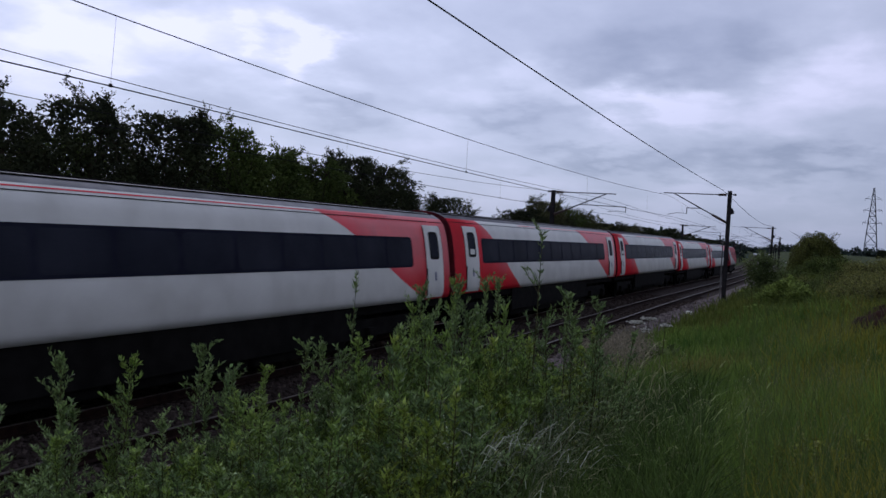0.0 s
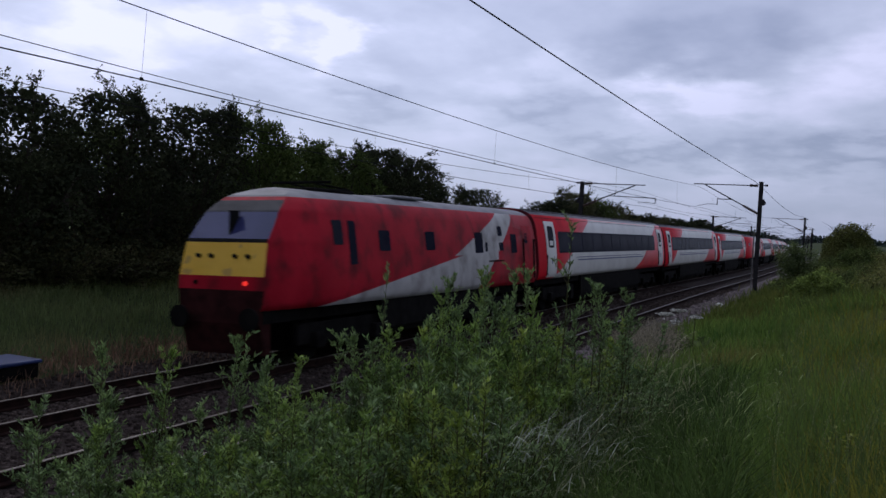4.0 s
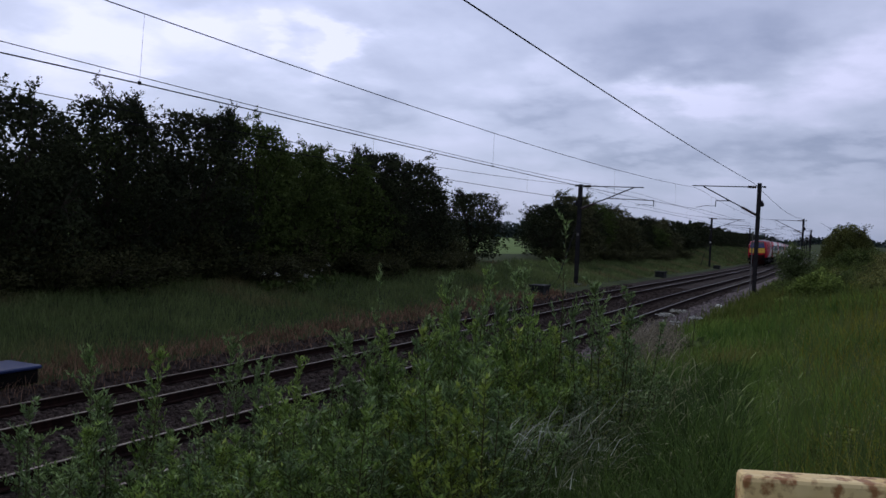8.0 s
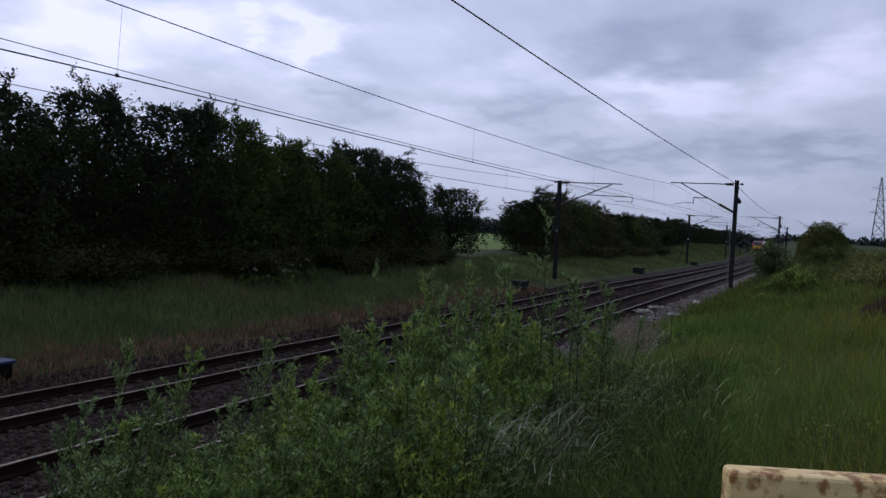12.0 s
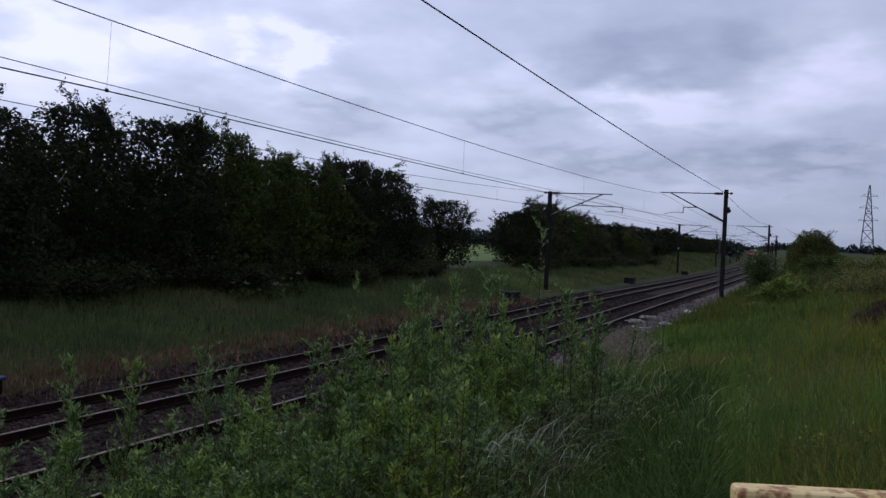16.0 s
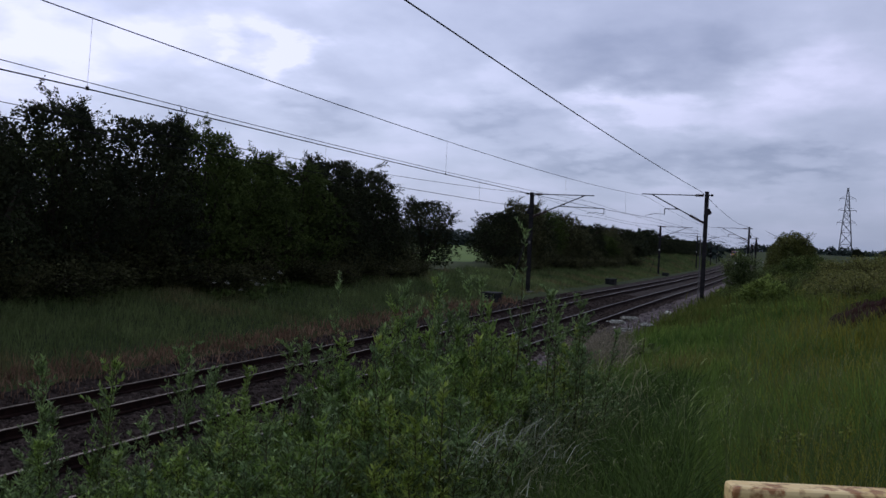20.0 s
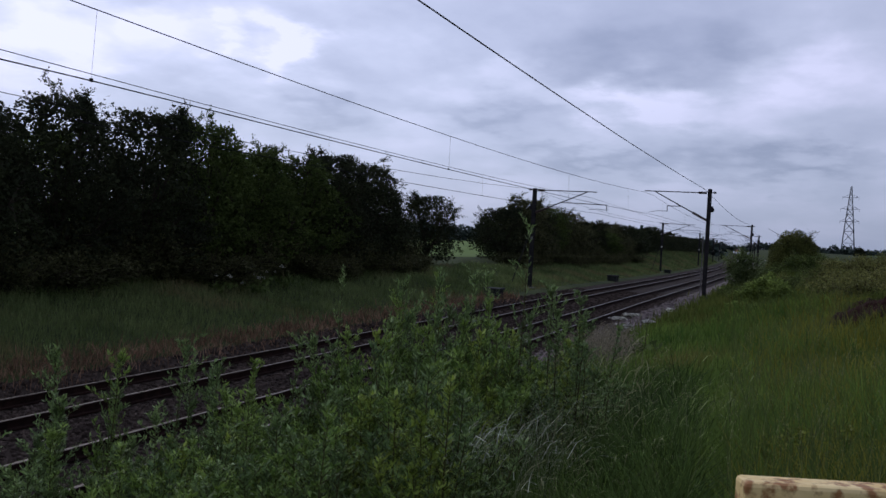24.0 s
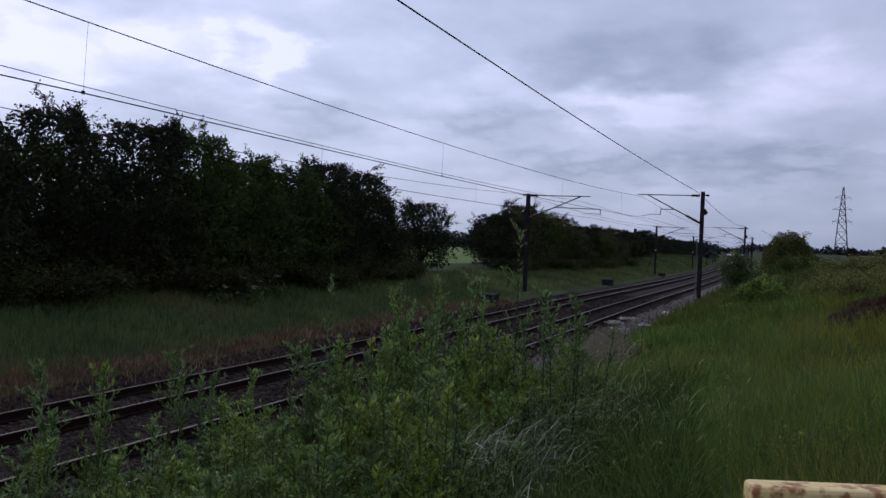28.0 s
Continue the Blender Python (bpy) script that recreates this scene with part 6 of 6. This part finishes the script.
def pylon():
    base = Vector((31.0, 600.0, 1.5))
    th = thing("electricity_pylon", "grey steel lattice electricity pylon standing in far fields", "pylon", m=Matrix.Translation(base))
    top = 42.0
    def half(z):
        return float(np.interp(z, [0, 20, 42], [4.0, 2.3, 0.25]))
    for sx in (-1, 1):
        for sy in (-1, 1):
            bm = bmesh.new()
            tube(bm, [(sx * half(z), sy * half(z), z) for z in (-1, 20, 36, top)], 0.2, 4)
            part("leg", bm, M_PYLON, th)
    levels = [0, 8, 15, 20.9, 25, 28.3, 32, 35.3, 39, 41]
    for z0, z1 in zip(levels, levels[1:]):
        bm = bmesh.new()
        a, b = half(z0), half(z1)
        for s in (-1, 1):
            for u in (-1, 1):
                tube(bm, [(u * a, s * a, z0), (-u * b, s * b, z1)], 0.1, 4)
                tube(bm, [(s * a, u * a, z0), (s * b, -u * b, z1)], 0.1, 4)
            tube(bm, [(-b, s * b, z1), (b, s * b, z1)], 0.1, 4)
        part("bracing", bm, M_PYLON, th)["kind"] = "stuff"
    for z, w in ((35.3, 4.5), (28.3, 5.1), (20.9, 5.3)):
        for s in (-1, 1):
            bm = bmesh.new()
            for o in (-1, 1):
                tube(bm, [(s * half(z), o * half(z), z), (s * w, 0, z + 0.2)], 0.09, 4)
            tube(bm, [(s * half(z + 2), 0, z + 1.8), (s * w, 0, z + 0.2)], 0.08, 4)
            arm = part("cross_arm", bm, M_PYLON, th)
            bm = bmesh.new()
            insulator(bm, (s * w, 0, z + 0.1), (s * w, 0, z - 1.4), 0.07)
            part("insulator_string", bm, M_INSUL, arm)


pylon()


def farm_shed(x, y, z, w, d, h):
    th = thing("farm_shed", "low pale farm shed far beyond the line", "shed", "", Matrix.Translation((x, y, z)))
    bm = bmesh.new()
    box(bm, -w / 2, w / 2, -d / 2, d / 2, 0, h * 0.6, 0.05)
    part("wall", bm, M_CONC, th)
    for s in (-1, 1):
        bm = bmesh.new()
        prism(bm, [(s * (d / 2 + 0.4), h * 0.55), (s * (d / 2 + 0.4), h * 0.62), (0, h), (0, h * 0.93)], -w / 2 - 0.4, w / 2 + 0.4)
        part("roof_slope", bm, M_SHED, th, "pale sheet roof")
    for i in range(3):
        bm = bmesh.new()
        box(bm, -w / 2 + w * (0.14 + 0.28 * i), -w / 2 + w * (0.3 + 0.28 * i), -d / 2 - 0.06, -d / 2 + 0.02, 0, h * 0.5, 0.02)
        part("door", bm, M_DARKBOX, th)


M_SHED = mat("pale_sheet_roof", (0.42, 0.44, 0.46), (0.55, 0.57, 0.6), 0.4, 0.6, bump=0.05)
farm_shed(-27.0, 565, float(ground_z(-27.0, 565)) - 0.1, 9, 6, 2.4)


def gate_post():
    th = thing("steel_post", "cream-painted flat steel post blotched with rust", "post", m=Matrix.Translation((8.232, 0.627, 0)) @ Matrix.Rotation(radians(20.6), 4, "Z"))
    bm = bmesh.new()
    box(bm, 0, 0.34, -0.019, -0.003, 1.2, 2.996, 0.005)
    part("shaft", bm, M_POST, th)
    for x0 in (0.004, 0.318):
        bm = bmesh.new()
        box(bm, x0, x0 + 0.016, -0.003, 0.06, 1.2, 2.95, 0.003)
        part("flange", bm, M_POST, th)
    bm = bmesh.new()
    box(bm, -0.002, 0.342, -0.022, 0.0, 2.975, 3.006, 0.003)
    part("cap_plate", bm, M_POST, th)


gate_post()


def trackside_box(X, y, w, d, h, lid_mat, label, name="cable_box"):
    x = X + float(bend(y))
    th = thing(name, label, "cable box", "trackside boxes", Matrix.Translation((x, y, float(ground_z(x, y)) - 0.03)))
    bm = bmesh.new()
    box(bm, -w / 2, w / 2, -d / 2, d / 2, 0, h * 0.78, 0.02)
    part("case", bm, M_UNDER if lid_mat is M_LID else M_DARKBOX, th)
    bm = bmesh.new()
    box(bm, -w / 2 - 0.05, w / 2 + 0.05, -d / 2 - 0.05, d / 2 + 0.05, h * 0.78, h, 0.03)
    part("lid", bm, lid_mat, th)
    bm = bmesh.new()
    box(bm, w / 2, w / 2 + 0.02, -0.08, 0.08, h * 0.45, h * 0.6, 0.005)
    part("latch", bm, M_STEEL, th)


trackside_box(-5.9, 74, 0.7, 1.1, 0.5, M_DARKBOX, "low dark grey cable box on the verge")
trackside_box(-5.9, 110, 0.7, 1.0, 0.42, M_DARKBOX, "low dark grey cable box on the verge")
trackside_box(-6.1, 43.5, 0.7, 1.0, 0.5, M_DARKBOX, "low dark cable box beside the far track")
trackside_box(-5.9, 11.4, 0.8, 2.0, 0.34, M_LID, "low trackside box with a blue lid")


def umbel(x, y, h, n, label, rad=0.12, spread=0.22):
    th = thing("hogweed", label, "wild flower", "white umbel flowers", Matrix.Translation((x, y, float(ground_z(x, y)))))
    g = np.random.default_rng(int(x * 100 + y * 7) % 9999)
    rays = bmesh.new()
    heads = []
    for i in range(n):
        bm = bmesh.new()
        tip = Vector((g.normal(0, spread), g.normal(0, spread), (h * 0.94 if n == 1 else h * g.uniform(0.4, 1.05))))
        tube(bm, [(0, 0, -0.05), tip * 0.5 + Vector((0, 0, 0.05)), tip], [0.012, 0.009, 0.005], 5)
        for k in range(10):
            a = k * 0.63
            e = tip + Vector((math.cos(a) * rad, math.sin(a) * rad, rad * 0.5))
            tube(rays, [tip, e], [0.004, 0.002], 3)
            heads.append(e)
        heads.append(tip + Vector((0, 0, 0.07)))
        part("stalk", bm, M_STEM, th)
    part("flower_rays", rays, M_STEM, th)["kind"] = "stuff"
    for i in range(n):
        hp = np.repeat(np.array(heads[i * 11:i * 11 + 11]), 9, 0) + g.normal(0, 0.23 * rad, (99, 3)) * np.array([1, 1, 0.3 if n == 1 else 1.0])
        v, f = leaf_arrays(hp, np.stack([g.normal(size=99), g.normal(size=99), np.full(99, 0.25)], 1), np.full(99, 0.42 * rad), np.full(99, 0.2 * rad))
        array_mesh("flower_head", v, f, M_FLOWER, th)
    hp = g.normal(0, 0.2, (50, 3)) * np.array([1, 1, 0.3]) + np.array([0, 0, h * 0.35])
    v, f = leaf_arrays(hp, g.normal(size=(50, 3)), np.full(50, 0.2), np.full(50, 0.07))
    array_mesh("foliage", v, f, M_GRASSD, th)


for x, y, h, rad in ((5.07, 17.0, 1.02, 0.11), (5.29, 17.1, 1.05, 0.11), (5.6, 17.0, 0.9, 0.085), (5.36, 16.9, 0.86, 0.06), (5.2, 17.3, 0.84, 0.05)):
    umbel(x, y, h, 1, "hogweed with flat white flower heads by the ballast", rad, 0.03)
for i in range(4):
    umbel(-10.2 + 0.5 * math.sin(i * 2.0), 26.4 + i * 1.4, 0.85, 4, "white flowering weeds in front of the hedge", 0.045)


def litter(x, y, s, turn):
    bm = bmesh.new()
    bmesh.ops.create_icosphere(bm, subdivisions=2, radius=s)
    g = np.random.default_rng(int(turn * 100))
    for v in bm.verts:
        v.co = Vector((v.co.x * 1.3, v.co.y, v.co.z * 0.7)) * (1 + g.normal(0, 0.13))
    ob = part("pale_stone", bm, M_FLOWER)
    ob.matrix_basis = Matrix.Translation((x, y, float(ground_z(x, y)) + s * 0.55)) @ Matrix.Rotation(turn, 4, "Z")
    tagged(ob, "pale stone lying on the ballast shoulder", "stone", "pale stones on the ballast")


for x, y, s, t in ((2.04, 35.1, 0.07, 2.6), (2.4, 33.9, 0.07, 0.9), (2.34, 44.8, 0.15, 1.6), (2.75, 45.9, 0.13, 2.4), (1.62, 35.2, 0.06, 0.7)):
    litter(x, y, s, t)


def earth_heap():
    def top(u, w):
        m = max(0, 1 - (u * u) ** 2.0) * max(0, 1 - (w * w) ** 1.6)
        lumps = noise.noise(Vector((u * 4, w * 3, 1))) * 0.2 + noise.noise(Vector((u * 9, w * 7, 2))) * 0.1 + noise.noise(Vector((u * 26, w * 20, 2))) * 0.05
        return (0.56 + lumps) * m ** 0.28

    def place(u, w):
        x, y = 11.05 + u * 2.3, 20.0 + w * 1.25
        return x, y, float(ground_z(x, y)) - 0.06 + top(u, w)
    bm = bmesh.new()
    bmesh.ops.create_grid(bm, x_segments=80, y_segments=50, size=1.0)
    for v in bm.verts:
        v.co = Vector(place(v.co.x, v.co.y))
    ob = part("earth_mound", bm, M_EARTH)
    tagged(ob, "mound of bare dark brown earth on the grassy bank", "earth mound")
    g = np.random.default_rng(83)
    spots = np.array([place(u, w) for u, w in zip(g.uniform(-0.9, 0.98, 1600), g.uniform(-0.35, 0.95, 1600))])
    v, f = blade_arrays(spots, g.uniform(0.1, 0.28, 1600), np.full(1600, 0.006), g.uniform(0.2, 0.9, 1600))
    array_mesh("turf", v, f, M_ROUGH, ob)["kind"] = "stuff"


earth_heap()


def yellow_weed(x, y):
    th = thing("leafy_weed", "clump of yellow-green leafy weeds in the meadow", "weed", m=Matrix.Translation((x, y, float(ground_z(x, y)))))
    g = np.random.default_rng(91)
    for i in range(16):
        a, out = g.uniform(0, 6.28), g.uniform(0.03, 0.24)
        tip = np.array((math.cos(a) * out, math.sin(a) * out, g.uniform(0.26, 0.45)))
        bm = bmesh.new()
        tube(bm, [(tip[0] * 0.4, tip[1] * 0.4, -0.03), Vector(tip)], [0.004, 0.002], 4)
        st = part("stem", bm, M_STEM, th)
        k = g.uniform(0.15, 1.0, 42)
        pos = np.array((tip[0] * 0.4, tip[1] * 0.4, 0)) * (1 - k)[:, None] + tip * k[:, None]
        b = np.arange(42) * 2.4
        v, f = leaf_arrays(pos, np.stack([np.cos(b), np.sin(b), g.uniform(-0.1, 0.6, 42)], 1), g.uniform(0.025, 0.05, 42), g.uniform(0.008, 0.014, 42))
        array_mesh("foliage", v, f, M_YWEED, st)


M_YWEED = mat("yellow_green_leaves", (0.11, 0.135, 0.016), (0.2, 0.215, 0.03), 1.2, 0.6, bump=0, random_by="island", spec=0.3, sheer=0.3)
for x, y in ((8.26, 6.18), (8.55, 6.48)):
    yellow_weed(x, y)


# ---------------------------------------------------------------- what moves
def motions():
    for veh, off, turned in TRAIN:
        rows = []
        for i in range(57):
            t = i * 0.5
            y = -21.09 + 30.486 * t + 0.00756 * t * t + off
            m = track_pose(FAR_X, y)
            rows.append((t, m @ Matrix.Rotation(math.pi, 4, "Z") if turned else m))
        walk(veh, rows)
    # the gust that follows the train lays the outer willows over
    gust = ((0, 0), (3.5, 2), (6, 0), (9.2, 1), (9.8, 6), (10.4, 15), (11.0, 24), (11.6, 21), (12.6, 9), (13.5, 3), (14.5, 0), (17, 1.5), (20, 0), (24, 1.5), (28, 0))
    axis = Vector((-0.94, 0.34, 0))
    for i, (plant, m) in enumerate(SAPLINGS):
        x, y = m.translation.x - 8.3, m.translation.y
        left = min(max((-24.0 - math.degrees(math.atan2(x, y))) / 12.0, 0.06), 1.0)
        size = m.to_scale()
        plant.scale = size
        base = Matrix.LocRotScale(m.translation, m.to_quaternion(), None)
        rows = []
        for t, a in gust:
            a = a * left * (0.8 + 0.4 * ((i * 0.37) % 1)) + 1.2 * math.sin(t * 1.9 + i)
            turn = Matrix.Rotation(radians(a), 4, axis)
            rows.append((t, Matrix.Translation(m.translation) @ turn @ m.to_quaternion().to_matrix().to_4x4()))
        walk(plant, rows)


motions()
